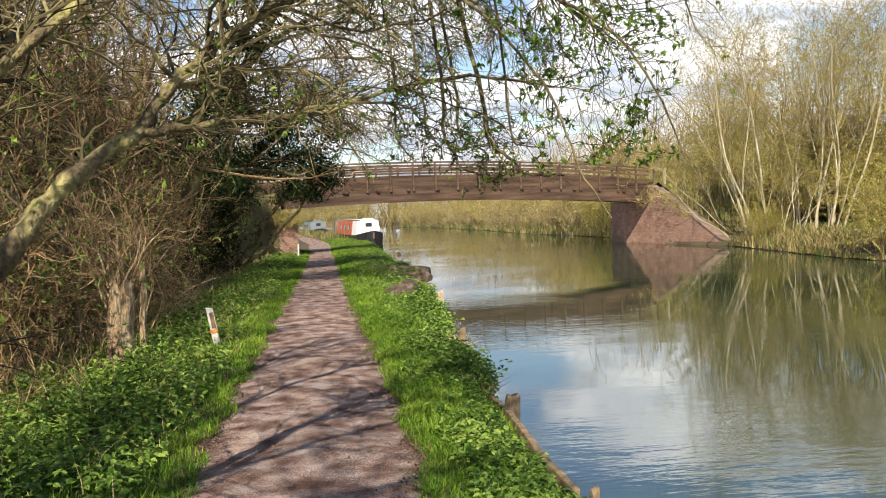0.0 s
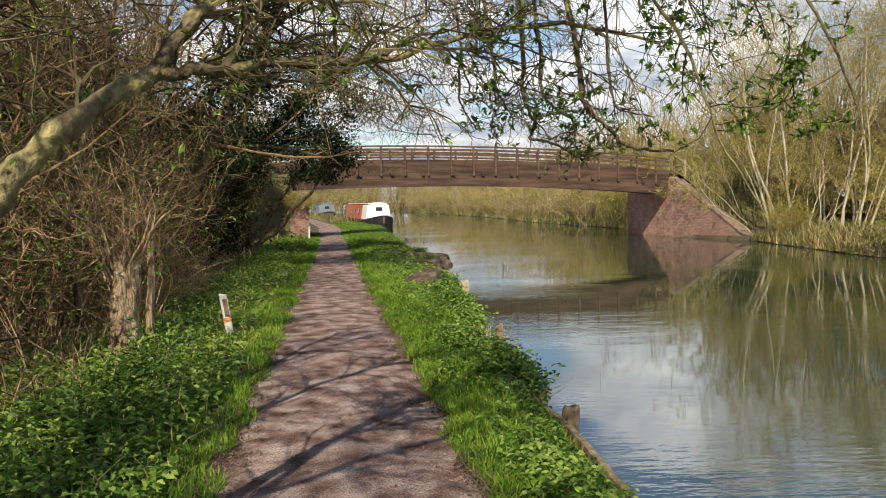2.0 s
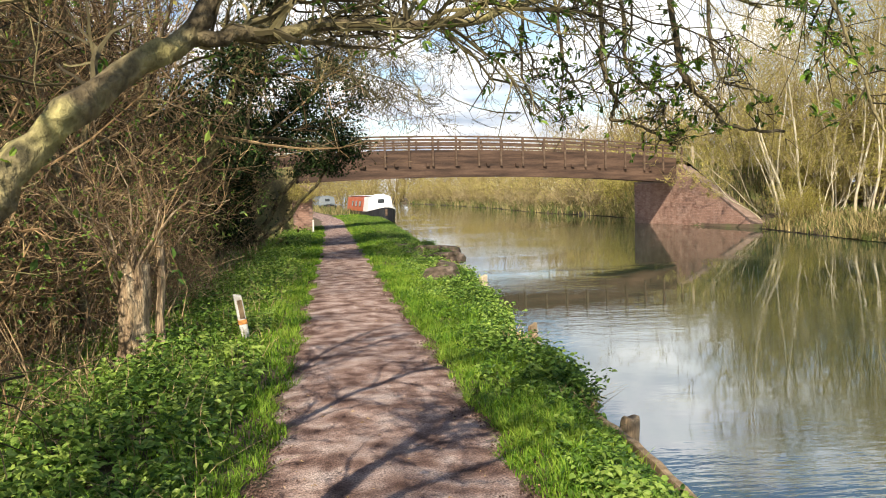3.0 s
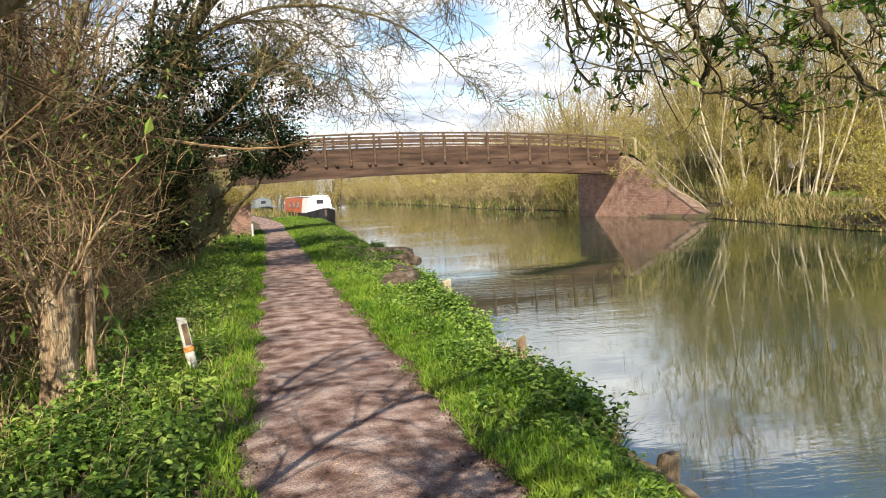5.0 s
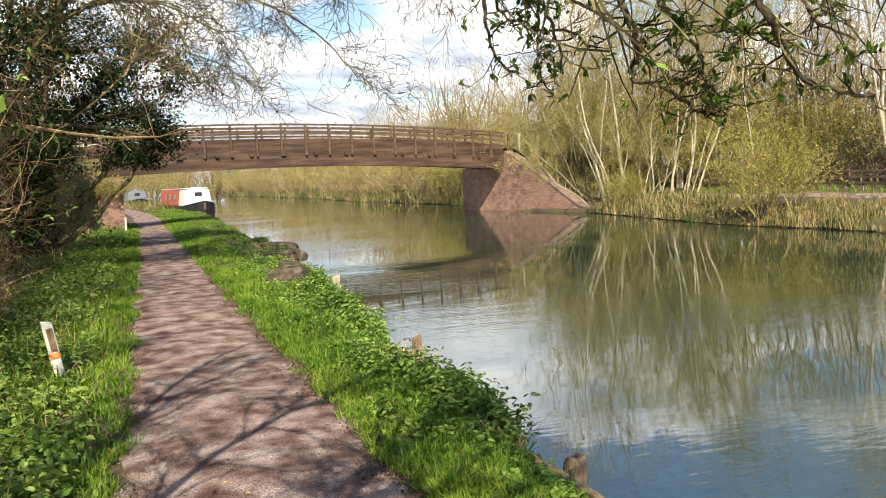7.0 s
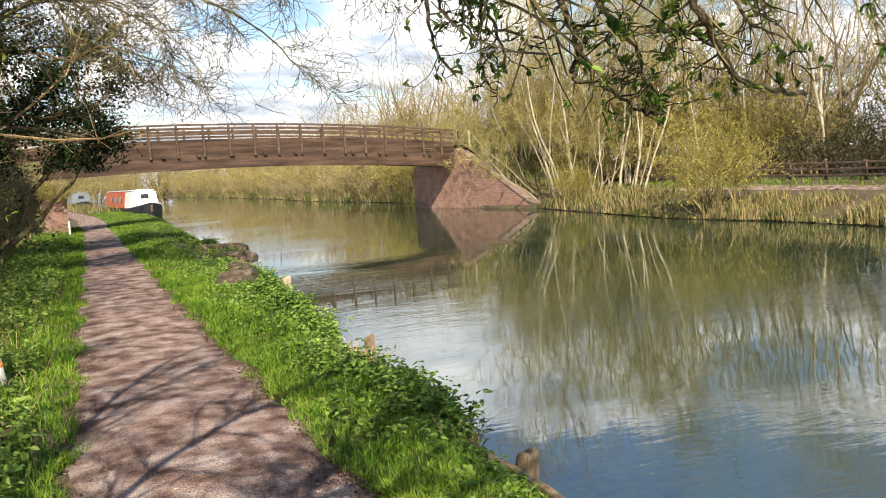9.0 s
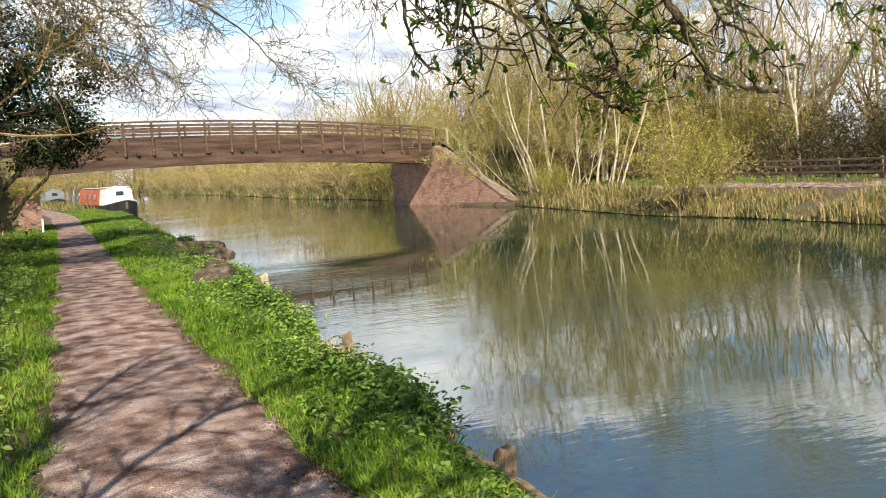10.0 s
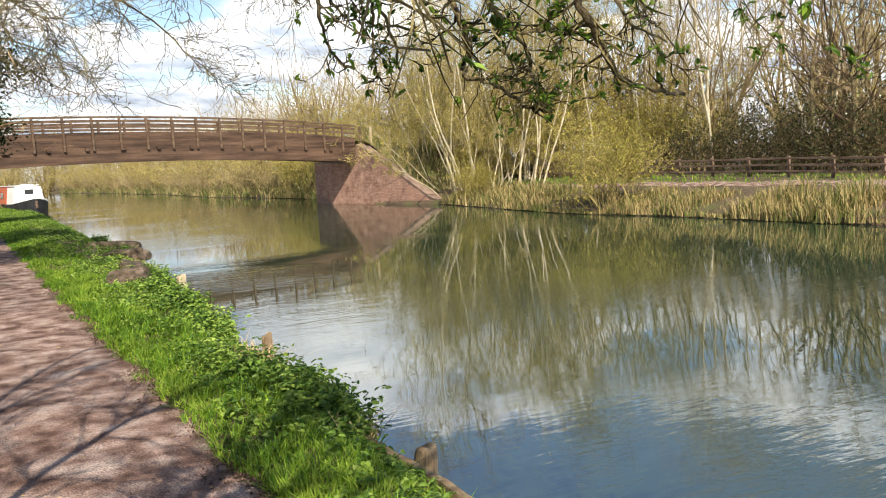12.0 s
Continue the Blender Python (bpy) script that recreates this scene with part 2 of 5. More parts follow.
# ---- mesh helpers ----
def mesh_from(name, verts, faces, mat, smooth=False):
    """verts: (n, 3); faces: arrays of (k, 3) and (k, 4) corner numbers."""
    me = bpy.data.meshes.new(name)
    faces = [np.asarray(f, dtype=np.int32) for f in faces if len(f)]
    loops = np.concatenate([f.ravel() for f in faces])
    sizes = np.concatenate([np.full(len(f), f.shape[1], dtype=np.int32) for f in faces])
    starts = np.concatenate([[0], np.cumsum(sizes)[:-1]]).astype(np.int32)
    me.vertices.add(len(verts))
    me.vertices.foreach_set("co", np.asarray(verts, dtype=np.float32).ravel())
    me.loops.add(len(loops))
    me.loops.foreach_set("vertex_index", loops)
    me.polygons.add(len(sizes))
    me.polygons.foreach_set("loop_start", starts)
    me.polygons.foreach_set("loop_total", sizes)
    me.materials.append(mat)
    me.update(calc_edges=True)
    me.validate()
    me.polygons.foreach_set("use_smooth", np.full(len(sizes), smooth))
    return me


def thing(name, label, category, group="", kind="", at=None):
    ob = new(name)
    ob.empty_display_size = 0.2
    if at is not None:
        ob.matrix_world = at if isinstance(at, Matrix) else Matrix.Translation(at)
    return tagged(ob, label, category, group, kind)


def put(name, me, parent=None, label="", kind="", at=None):
    """One mesh object; a part where a parent is given, in the parent's own space."""
    ob = new(name, me)
    if parent is not None:
        ob.parent = parent
    if at is not None:
        ob.matrix_basis = at if isinstance(at, Matrix) else Matrix.Translation(at)
    return tagged(ob, label, kind=kind)


def part(name, bm, mat, parent, label=""):
    me = bpy.data.meshes.new(name)
    bm.to_mesh(me)
    bm.free()
    me.materials.append(mat)
    return put(name, me, parent, label)


def box_bm(size, at=(0, 0, 0), bevel=0.0, rot=None):
    bm = bmesh.new()
    m = Matrix.Translation(at) @ (rot or Matrix()) @ Matrix.Diagonal((*size, 1))
    bmesh.ops.create_cube(bm, size=1, matrix=m)
    if bevel:
        bmesh.ops.bevel(bm, geom=bm.edges[:], offset=bevel, segments=2, affect="EDGES", profile=0.6)
    return bm


def tube(pts, radii, sides):
    pts, radii = np.asarray(pts, float), np.asarray(radii, float)
    tan = np.gradient(pts, axis=0)
    tan /= np.linalg.norm(tan, axis=1)[:, None] + 1e-9
    ref = np.array([0.13, 0.21, 0.97]) if abs(tan[0, 2]) < 0.9 else np.array([0.97, 0.2, 0.1])
    u = np.cross(tan, ref)
    u /= np.linalg.norm(u, axis=1)[:, None] + 1e-9
    v = np.cross(tan, u)
    a = np.arange(sides) * 2 * np.pi / sides
    ring = u[:, None, :] * np.cos(a)[None, :, None] + v[:, None, :] * np.sin(a)[None, :, None]
    verts = (pts[:, None, :] + ring * radii[:, None, None]).reshape(-1, 3)
    i = np.arange(len(pts) - 1)[:, None] * sides
    k = np.arange(sides)[None, :]
    k2 = (k + 1) % sides
    quads = np.stack([i + k, i + k2, i + sides + k2, i + sides + k], -1).reshape(-1, 4)
    return verts, quads


def tubes_mesh(name, paths, sides, mat, rough=0.0, rng=None):
    vs, fs, base = [], [], 0
    for pts, radii in paths:
        v, f = tube(pts, radii, sides)
        vs.append(v)
        fs.append(f + base)
        base += len(v)
    v = np.concatenate(vs)
    if rough:
        v = v + rng.normal(0, rough, v.shape)
    return mesh_from(name, v, [np.concatenate(fs)], mat, smooth=sides > 3)


def leaves_mesh(name, pos, along, size, mat, rng, width=0.5, fold=0.25, rounded=False):
    """Folded leaves, one face a side of the midrib, starting at pos and pointing along; rounded ones have broad shoulders."""
    pos, along = np.asarray(pos, float), np.asarray(along, float)
    k = len(pos)
    along = along / (np.linalg.norm(along, axis=1)[:, None] + 1e-9)
    side = np.cross(along, rng.normal(0, 1, (k, 3)) * 0.5 + np.array([0, 0, 1.0]))
    side /= np.linalg.norm(side, axis=1)[:, None] + 1e-9
    up = np.cross(side, along)
    size = np.asarray(size, float).reshape(-1, 1) * np.ones((k, 1))
    if rounded:
        rim = [(0.22, 0.42, 0.3), (0.62, 0.38, 0.32)]
        left = [pos + along * size * f + side * size * width * w + up * size * fold * q for f, w, q in rim]
        right = [pos + along * size * f - side * size * width * w + up * size * fold * q for f, w, q in rim]
        tip = pos + along * size - up * size * 0.16
        v = np.stack([pos, left[0], left[1], tip, right[1], right[0]], 1).reshape(-1, 3)
        i = np.arange(k)[:, None] * 6
        return mesh_from(name, v, [np.concatenate([i + np.array([[0, 1, 2, 3]]), i + np.array([[0, 3, 4, 5]])])], mat)
    mid = pos + along * size * 0.45
    tip = pos + along * size - up * size * 0.12
    a = mid + side * size * width / 2 + up * size * fold * 0.5
    b = mid - side * size * width / 2 + up * size * fold * 0.5
    v = np.stack([pos, a, tip, b], 1).reshape(-1, 3)
    i = np.arange(k)[:, None] * 4
    return mesh_from(name, v, [np.concatenate([i + np.array([[0, 1, 2]]), i + np.array([[0, 2, 3]])])], mat)


def blades_mesh(name, pos, height, width, lean, mat, rng):
    """Grass blades of two joints, bent by lean."""
    k = len(pos)
    ang = rng.uniform(0, 2 * np.pi, k)
    face = np.stack([np.cos(ang), np.sin(ang), np.zeros(k)], 1)
    ben = np.stack([-np.sin(ang), np.cos(ang), np.zeros(k)], 1) * (rng.normal(0, 1, (k, 1)) * lean)
    h = np.asarray(height).reshape(-1, 1) * np.ones((k, 1))
    w = np.asarray(width).reshape(-1, 1) * np.ones((k, 1))
    up = np.array([[0, 0, 1.0]])
    m = pos + up * h * 0.55 + ben * h * 0.3
    t = pos + up * h * 0.95 + ben * h
    v = np.stack([pos - face * w / 2, pos + face * w / 2, m + face * w * 0.4, m - face * w * 0.4, t], 1).reshape(-1, 3)
    i = np.arange(k)[:, None] * 5
    return mesh_from(name, v, [i + np.array([[3, 2, 4]]), i + np.array([[0, 1, 2, 3]])], mat)


# ---- plan of the place ----
PATH_MID = ((-30, -0.1), (5, -0.12), (7, -0.17), (10, -0.24), (14, -0.38), (22, -0.55), (34, -0.87), (51, -1.45), (62, -2.3), (80, -4.4), (110, -7.5), (200, -18))
EDGE_LEFT = ((-60, 1.4), (6.5, 1.40), (9, 1.46), (12, 1.52), (15, 1.8), (20, 2.0), (26, 1.92), (35, 1.95), (45, 1.95), (52, 1.85), (58, 1.2), (62, 0.75), (76, -1.3), (100, -4.5), (200, -15))
EDGE_RIGHT = ((-60, 18.0), (10, 17.2), (16, 16.8), (20.4, 16.8), (24.7, 16.3), (29, 16.7), (35, 17.4), (36.5, 17.3), (42, 15.95), (45.3, 15.3), (47, 16.4), (52, 17.4), (61, 16.9), (70, 15.6), (91, 15.8), (134, 13), (200, 4))
WATER_Z = -0.42


def along(table, y):
    return np.interp(y, [a for a, _ in table], [b for _, b in table])


def ground_z(x, y):
    """Height of the earth, without the canal's cut."""
    x, y = np.asarray(x, float), np.asarray(y, float)
    el, er, pm = along(EDGE_LEFT, y), along(EDGE_RIGHT, y), along(PATH_MID, y)
    d = pm - 0.75 - x
    left = np.where(d > 0, 0.05 * np.clip(d / 0.5, 0, 1) - 0.42 * np.clip((d - 0.9) / 2.6, 0, 1) ** 1.3, 0)
    e = x - (pm + 0.68)
    verge = np.clip(e / 0.5, 0, 1) * 0.05 - np.clip((x - el + 0.45) / 0.45, 0, 1) * 0.22
    f = x - er
    right = -0.28 + 0.42 * np.clip(f / 1.6, 0, 1) + 0.25 * np.clip((f - 2.5) / 6, 0, 1)
    z = np.where(x < pm, left, np.where(x < (el + er) / 2, np.where(e > 0, verge, 0), right))
    bumps = 0.025 * np.sin(x * 3.1 + y * 1.7) * np.sin(y * 2.3 - x * 1.1)
    return z + np.where(np.abs(x - pm) < 0.8, 0, bumps)


def build_ground():
    ys = np.concatenate([[-1500, -400, -120, -60, -30, -15, -8], np.arange(-4, 30, 0.4), np.arange(30, 60, 1.0), np.arange(60, 120, 4), [130, 150, 175, 200, 260, 400, 900, 2500]])
    lo = np.concatenate([[-2000, -600, -200, -90, -50, -30, -20, -14, -10, -8, -7], np.arange(-6.4, -0.05, 0.2), [-0.12, 0.0]])
    ro = np.concatenate([[0.0, 0.15, 0.4, 0.8, 1.2, 1.6, 2.2, 3, 4, 5, 6, 8, 10, 14, 20, 35, 70, 160, 500, 2000]])
    rows = []
    for y in ys:
        el, er = float(along(EDGE_LEFT, y)), float(along(EDGE_RIGHT, y))
        xs = np.concatenate([el + lo, [el + 0.04, el + 0.5], [er - 0.5, er - 0.04], er + ro])
        z = ground_z(xs, np.full(len(xs), y))
        k = len(lo)
        z[k:k + 4] = (-1.3, -1.5, -1.5, -1.3)
        rows.append(np.stack([xs, np.full(len(xs), y), z], 1))
    nx = len(rows[0])
    v = np.concatenate(rows)
    i = (np.arange(len(ys) - 1)[:, None] * nx + np.arange(nx - 1)[None, :]).ravel()
    f = np.stack([i, i + 1, i + nx + 1, i + nx], 1)
    put("ground", mesh_from("ground", v, [f], M_EARTH, True), label="grassy canal bank earth sloping to the water", kind="structure")


def build_path():
    ys = np.concatenate([np.arange(-20, 0, 0.5), np.arange(0, 24, 0.1), np.arange(24, 60, 0.5), np.arange(60, 120, 4)])
    u = np.linspace(-1, 1, 25)
    mid = along(PATH_MID, ys)
    half = np.interp(ys, (0, 7, 14, 24), (0.74, 0.73, 0.64, 0.58))
    wl_ = half + 0.06 + 0.035 * np.sin(ys * 1.7) + 0.025 * np.sin(ys * 4.3 + 1) + np.random.normal(0, 0.02, len(ys))
    wr_ = half + 0.07 + 0.035 * np.sin(ys * 1.3 + 2) + 0.025 * np.sin(ys * 5.1) + np.random.normal(0, 0.02, len(ys))
    x = mid[:, None] + np.where(u[None, :] < 0, u[None, :] * wl_[:, None], u[None, :] * wr_[:, None])
    y = np.repeat(ys[:, None], len(u), 1)
    z = 0.022 - 0.03 * np.abs(u[None, :]) ** 6 + 0.012 * np.sin(x * 5 + y * 2.1) * np.sin(y * 1.9 + x) + np.random.normal(0, 0.003, x.shape)
    nx = len(u)
    i = (np.arange(len(ys) - 1)[:, None] * nx + np.arange(nx - 1)[None, :]).ravel()
    f = np.stack([i, i + 1, i + nx + 1, i + nx], 1)
    put("towpath", mesh_from("towpath", np.stack([x, y, z], -1).reshape(-1, 3), [f], M_PATH, True), label="trodden pinkish-brown gravel towpath beside the canal", kind="structure")


def build_water():
    ys = np.concatenate([[-1500, -100], np.arange(-60, 210, 5.0), [400, 1500]])
    v, f = [], []
    for k, y in enumerate(ys):
        v += [(along(EDGE_LEFT, y) - 0.2, y, WATER_Z), (along(EDGE_RIGHT, y) + 0.3, y, WATER_Z)]
        if k:
            f.append((2 * k - 2, 2 * k - 1, 2 * k + 1, 2 * k))
    put("water", mesh_from("water", np.array(v), [np.array(f)], M_WATER, True), label="murky green canal water with light ripples", kind="structure")


build_ground()
build_path()
build_water()


# ---- footbridge ----
BRIDGE_A, BRIDGE_DIR = Vector((2.3, 38.0, 0)), Vector((1, 0.27, 0)).normalized()
BRIDGE_N = Vector((-BRIDGE_DIR.y, BRIDGE_DIR.x, 0))      # away from the near face
APEX = 1.8                                                # distance along from A


def arch(s, top):
    return top - 0.0032 * (s - APEX) ** 2


def bridge_point(s, off, z):
    p_ = BRIDGE_A + BRIDGE_DIR * s + BRIDGE_N * off
    return (p_.x, p_.y, z)


def arched_beam(s0, s1, off0, off1, zlo, zhi, steps=24):
    bm = bmesh.new()
    rings = []
    for k in range(steps + 1):
        s = s0 + (s1 - s0) * k / steps
        rings.append([bm.verts.new(bridge_point(s, o, arch(s, z))) for o, z in ((off0, zlo), (off1, zlo), (off1, zhi), (off0, zhi))])
    for a, b in zip(rings, rings[1:]):
        for q in range(4):
            bm.faces.new((a[q], b[q], b[(q + 1) % 4], a[(q + 1) % 4]))
    bm.faces.new(rings[0][::-1])
    bm.faces.new(rings[-1])
    bmesh.ops.recalc_face_normals(bm, faces=bm.faces[:])
    return bm


def upright(s, off, z0, z1, w, d):
    rot = Matrix.Rotation(math.atan2(BRIDGE_DIR.y, BRIDGE_DIR.x), 4, "Z")
    c = bridge_point(s, off, (z0 + z1) / 2)
    return box_bm((w, d, z1 - z0), c, 0.008, rot)


def build_bridge():
    b = thing("footbridge", "dark red-brown timber footbridge arching across the canal on brick abutments", "footbridge")
    S0, S1, WIDE = -7.5, 14.2, 2.1
    for off in (0.0, WIDE - 0.2):
        for k in range(4):
            part("girder_board", arched_beam(S0, S1, off + 0.006 * (k % 2), off + 0.2, 2.25 + k * 0.292, 2.25 + (k + 1) * 0.292 - 0.006), M_TIMBER, b)
    part("deck", arched_beam(S0, S1, 0.2, WIDE - 0.2, 2.9, 3.0), M_TIMBER, b)
    part("soffit_strip", arched_beam(S0, S1, -0.015, 0.21, 2.19, 2.247), M_TIMBER, b, "black weathered lower edge board")
    for off in (-0.06, WIDE - 0.02):
        part("handrail", arched_beam(S0, S1, off - 0.04, off + 0.11, 3.97, 4.04), M_RAIL, b)
        part("rail", arched_beam(S0, S1, off + 0.045, off + 0.085, 3.80, 3.90), M_RAIL, b)
        part("rail", arched_beam(S0, S1, off + 0.045, off + 0.085, 3.58, 3.67), M_RAIL, b)
    for k in range(-6, 14):
        s = 0.0 + k * 1.114
        for off in (-0.065, WIDE + 0.005):
            part("post", upright(s, off, arch(s, 2.68), arch(s, 3.98), 0.085, 0.09), M_RAIL, b)
    for k in range(-4, 9):
        s = 0.85 + k * 1.47
        part("joist_end", upright(s, -0.05, arch(s, 2.68), arch(s, 2.82), 0.13, 0.12), M_TIMBER, b)
    return b


build_bridge()


# ---- brick abutments ----
def brick_wall(name, label, a, b, z0, top, thick, cope, keep=None):
    """A wall from a to b with a stepped or sloped head: top(u) gives its height at u along. Courses of brick stand proud of the mortar core."""
    a, b = Vector(a), Vector(b)
    run = (b - a).length
    d = (b - a) / run
    nrm = Vector((d.y, -d.x, 0))
    w = thing(name, label, "wall", kind="structure")
    bm = bmesh.new()
    steps = 16
    rows_ = []
    for k in range(steps + 1):
        u = run * k / steps
        p_ = a + d * u
        q_ = p_ - nrm * thick
        rows_.append([bm.verts.new((p_.x, p_.y, z0)), bm.verts.new((p_.x, p_.y, top(u))), bm.verts.new((q_.x, q_.y, top(u))), bm.verts.new((q_.x, q_.y, z0))])
    for r0, r1 in zip(rows_, rows_[1:]):
        for q in range(4):
            bm.faces.new((r0[q], r1[q], r1[(q + 1) % 4], r0[(q + 1) % 4]))
    bm.faces.new(rows_[0][::-1])
    bm.faces.new(rows_[-1])
    bmesh.ops.recalc_face_normals(bm, faces=bm.faces[:])
    part("wall_core", bm, M_MORTAR, w)
    # coping slabs
    cm = bmesh.new()
    u = 0.0
    while u < run - 0.05:
        u2 = min(u + 0.6, run)
        vs = []
        for uu in (u + 0.004, u2 - 0.004):
            for o, dz in ((0.04, 0.002), (0.04, cope), (-thick - 0.04, cope), (-thick - 0.04, 0.002)):
                p_ = a + d * uu + nrm * o
                vs.append(cm.verts.new((p_.x, p_.y, top(uu) + dz)))
        for q in range(4):
            cm.faces.new((vs[q], vs[(q + 1) % 4], vs[4 + (q + 1) % 4], vs[4 + q]))
        cm.faces.new(vs[:4][::-1])
        cm.faces.new(vs[4:])
        u = u2
    bmesh.ops.recalc_face_normals(cm, faces=cm.faces[:])
    part("coping", cm, M_COPE, w, "weathered coping stones")
    return w, a, d, nrm, run


BRICK_JOBS = []


def wing_top(u):
    """Height of the right wall at u metres from its far end."""
    if u < 3.72:
        return 1.72
    return float(np.interp(u, (3.72, 3.85, 6.7, 8.4, 9.3), (2.6, 2.6, 1.15, 0.25, -0.25)))


def build_abutments():
    BRICK_JOBS.append((brick_wall("wall_abutment_right", "red brick abutment and sloping wing wall in the canal", (15.1, 45.3, 0), (17.6, 35.5, 0), -1.5, wing_top, 0.45, 0.07), -0.55, wing_top))
    BRICK_JOBS.append((brick_wall("wall_pier_left", "sunlit red brick end pier of the bridge's retaining wall", (-2.65, 35.75, 0), (-1.87, 36.0, 0), -0.4, lambda u: 1.28, 0.35, 0.09), -0.1, lambda u: 1.28))
    BRICK_JOBS.append((brick_wall("wall_abutment_left", "shaded red brick retaining wall beside the towpath under the bridge", (-1.9, 36.05, 0), (-2.6, 41.5, 0), -0.4, lambda u: 1.2 if u < 0.35 else 1.9, 0.4, 0.06), -0.1, lambda u: 1.2 if u < 0.35 else 1.9))


build_abutments()


# ---- approach embankments ----
M_BANK = material("rough_bank", [(0.3, (0.09, 0.075, 0.035)), (0.5, (0.15, 0.12, 0.05)), (0.7, (0.13, 0.14, 0.045))], 1.1, 0.95, 0.8, 18, bump_dist=0.05)


def embank_z(u, v):
    return 2.82 - 0.14 * u - np.maximum(0, np.abs(v - 1.05) - 1.3) / 1.7


def build_embankment(name, s0, way, label):
    us, vs = np.linspace(0, 18, 37), np.linspace(-6.6, 8.6, 39)
    U, V = np.meshgrid(us, vs, indexing="ij")
    P = np.array(BRIDGE_A)[None, None, :] + np.array(BRIDGE_DIR)[None, None, :] * (s0 + way * U)[..., None] + np.array(BRIDGE_N)[None, None, :] * V[..., None]
    z = np.maximum(embank_z(U, V) + 0.05 * np.sin(U * 2.1 + V) * np.sin(V * 1.7), -0.6)
    # held in by the brick walls at the canal and the path
    inside = (V < 3.4 + U * 0.8) if way > 0 else (V > -0.8 - U * 0.3)
    z = np.where((embank_z(U, V) > -0.5) & inside, z - 0.06, -0.6)
    P[..., 2] = z
    nv = len(vs)
    i = (np.arange(len(us) - 1)[:, None] * nv + np.arange(nv - 1)[None, :]).ravel()
    f = np.stack([i, i + 1, i + nv + 1, i + nv], 1)
    put(name, mesh_from(name, P.reshape(-1, 3), [f if way < 0 else f[:, ::-1]], M_BANK, True), label=label, kind="structure")


build_embankment("ground_embankment_right", 14.62, 1, "rough straw-coloured earth bank behind the bridge end")
build_embankment("ground_embankment_left", -5.2, -1, "overgrown earth bank carrying the bridge approach")


# ---- narrowboats ----
def loft(sections):
    bm = bmesh.new()
    rings = [[bm.verts.new(v) for v in s] for s in sections]
    k = len(rings[0])
    for a, b in zip(rings, rings[1:]):
        for q in range(k):
            bm.faces.new((a[q], a[(q + 1) % k], b[(q + 1) % k], b[q]))
    bm.faces.new(rings[0][::-1])
    bm.faces.new(rings[-1])
    bmesh.ops.recalc_face_normals(bm, faces=bm.faces[:])
    return bm


def narrowboat(label, at, length, front, side):
    """Bow at the origin looking along -y, the hull along +y."""
    b = thing("narrowboat", label, "boat", at=at)
    hull = []
    for y, w, top in ((0.0, 0.12, 0.98), (0.35, 0.5, 0.9), (0.9, 0.82, 0.8), (1.7, 1.0, 0.72), (3.0, 1.05, 0.66), (length, 1.05, 0.66)):
        hull.append([(-w * 0.9, y, -0.3), (w * 0.9, y, -0.3), (w, y, top * 0.55), (w, y, top), (-w, y, top), (-w, y, top * 0.55)])
    part("hull", loft(hull), M_BOATB, b)
    gun = []
    for y, w, top in ((0.02, 0.16, 0.97), (0.35, 0.54, 0.89), (0.9, 0.86, 0.79), (1.7, 1.04, 0.71), (2.2, 1.07, 0.68)):
        gun.append([(-w, y, top + 0.003), (w, y, top + 0.003), (w * 0.97, y, top + 0.13), (-w * 0.97, y, top + 0.13)])
    part("foredeck", loft(gun), front, b, "pale painted foredeck")
    cab = [[(-0.95, y, 0.66), (0.95, y, 0.66), (0.8, y, 1.72), (0.45, y, 1.79), (-0.45, y, 1.79), (-0.8, y, 1.72)] for y in (2.3, 4.6)]
    part("front_cabin", loft(cab), front, b, "white painted cabin front")
    cab = [[(-0.97, y, 0.66), (0.97, y, 0.66), (0.82, y, 1.74), (0.45, y, 1.81), (-0.45, y, 1.81), (-0.82, y, 1.74)] for y in (4.6, length - 1.6)]
    part("cabin", loft(cab), side, b, "orange-red painted cabin side")
    part("roof", box_bm((1.5, length - 4.2, 0.05), (0, (length + 0.8) / 2, 1.835), 0.02), front, b)
    part("hatch", box_bm((0.7, 0.8, 0.12), (0.05, 2.9, 1.85), 0.02), front, b)
    door = part("door", box_bm((0.62, 0.04, 0.78), (0.05, 2.29, 1.2), 0.01), front, b)
    part("window", box_bm((0.5, 0.03, 0.3), (0.05, 2.262, 1.42), 0.005), M_GLASS, door, "dark glazed window")
    for sx in (-1, 1):
        for y in (6.2, 8.2, 10.2):
            if y < length - 2:
                bm = box_bm((0.03, 0.8, 0.4), (0, 0, 0), 0.01)
                w_ = part("window", bm, M_GLASS, b)
                w_.matrix_basis = pose(sx * 0.915, y, 1.22, 0, sx * -8, 0)
    part("fender", tubes_mesh_bm([((0, -0.1, 0.85), (0, -0.12, 0.4))], 0.09), M_RAIL, b)
    return b


def tubes_mesh_bm(lines, r, sides=8):
    bm = bmesh.new()
    for a, c in lines:
        a, c = Vector(a), Vector(c)
        m = (c - a).to_track_quat("Z", "Y").to_matrix().to_4x4()
        bmesh.ops.create_cone(bm, cap_ends=True, segments=sides, radius1=r, radius2=r * 0.9, depth=(c - a).length, matrix=Matrix.Translation((a + c) / 2) @ m)
    return bm


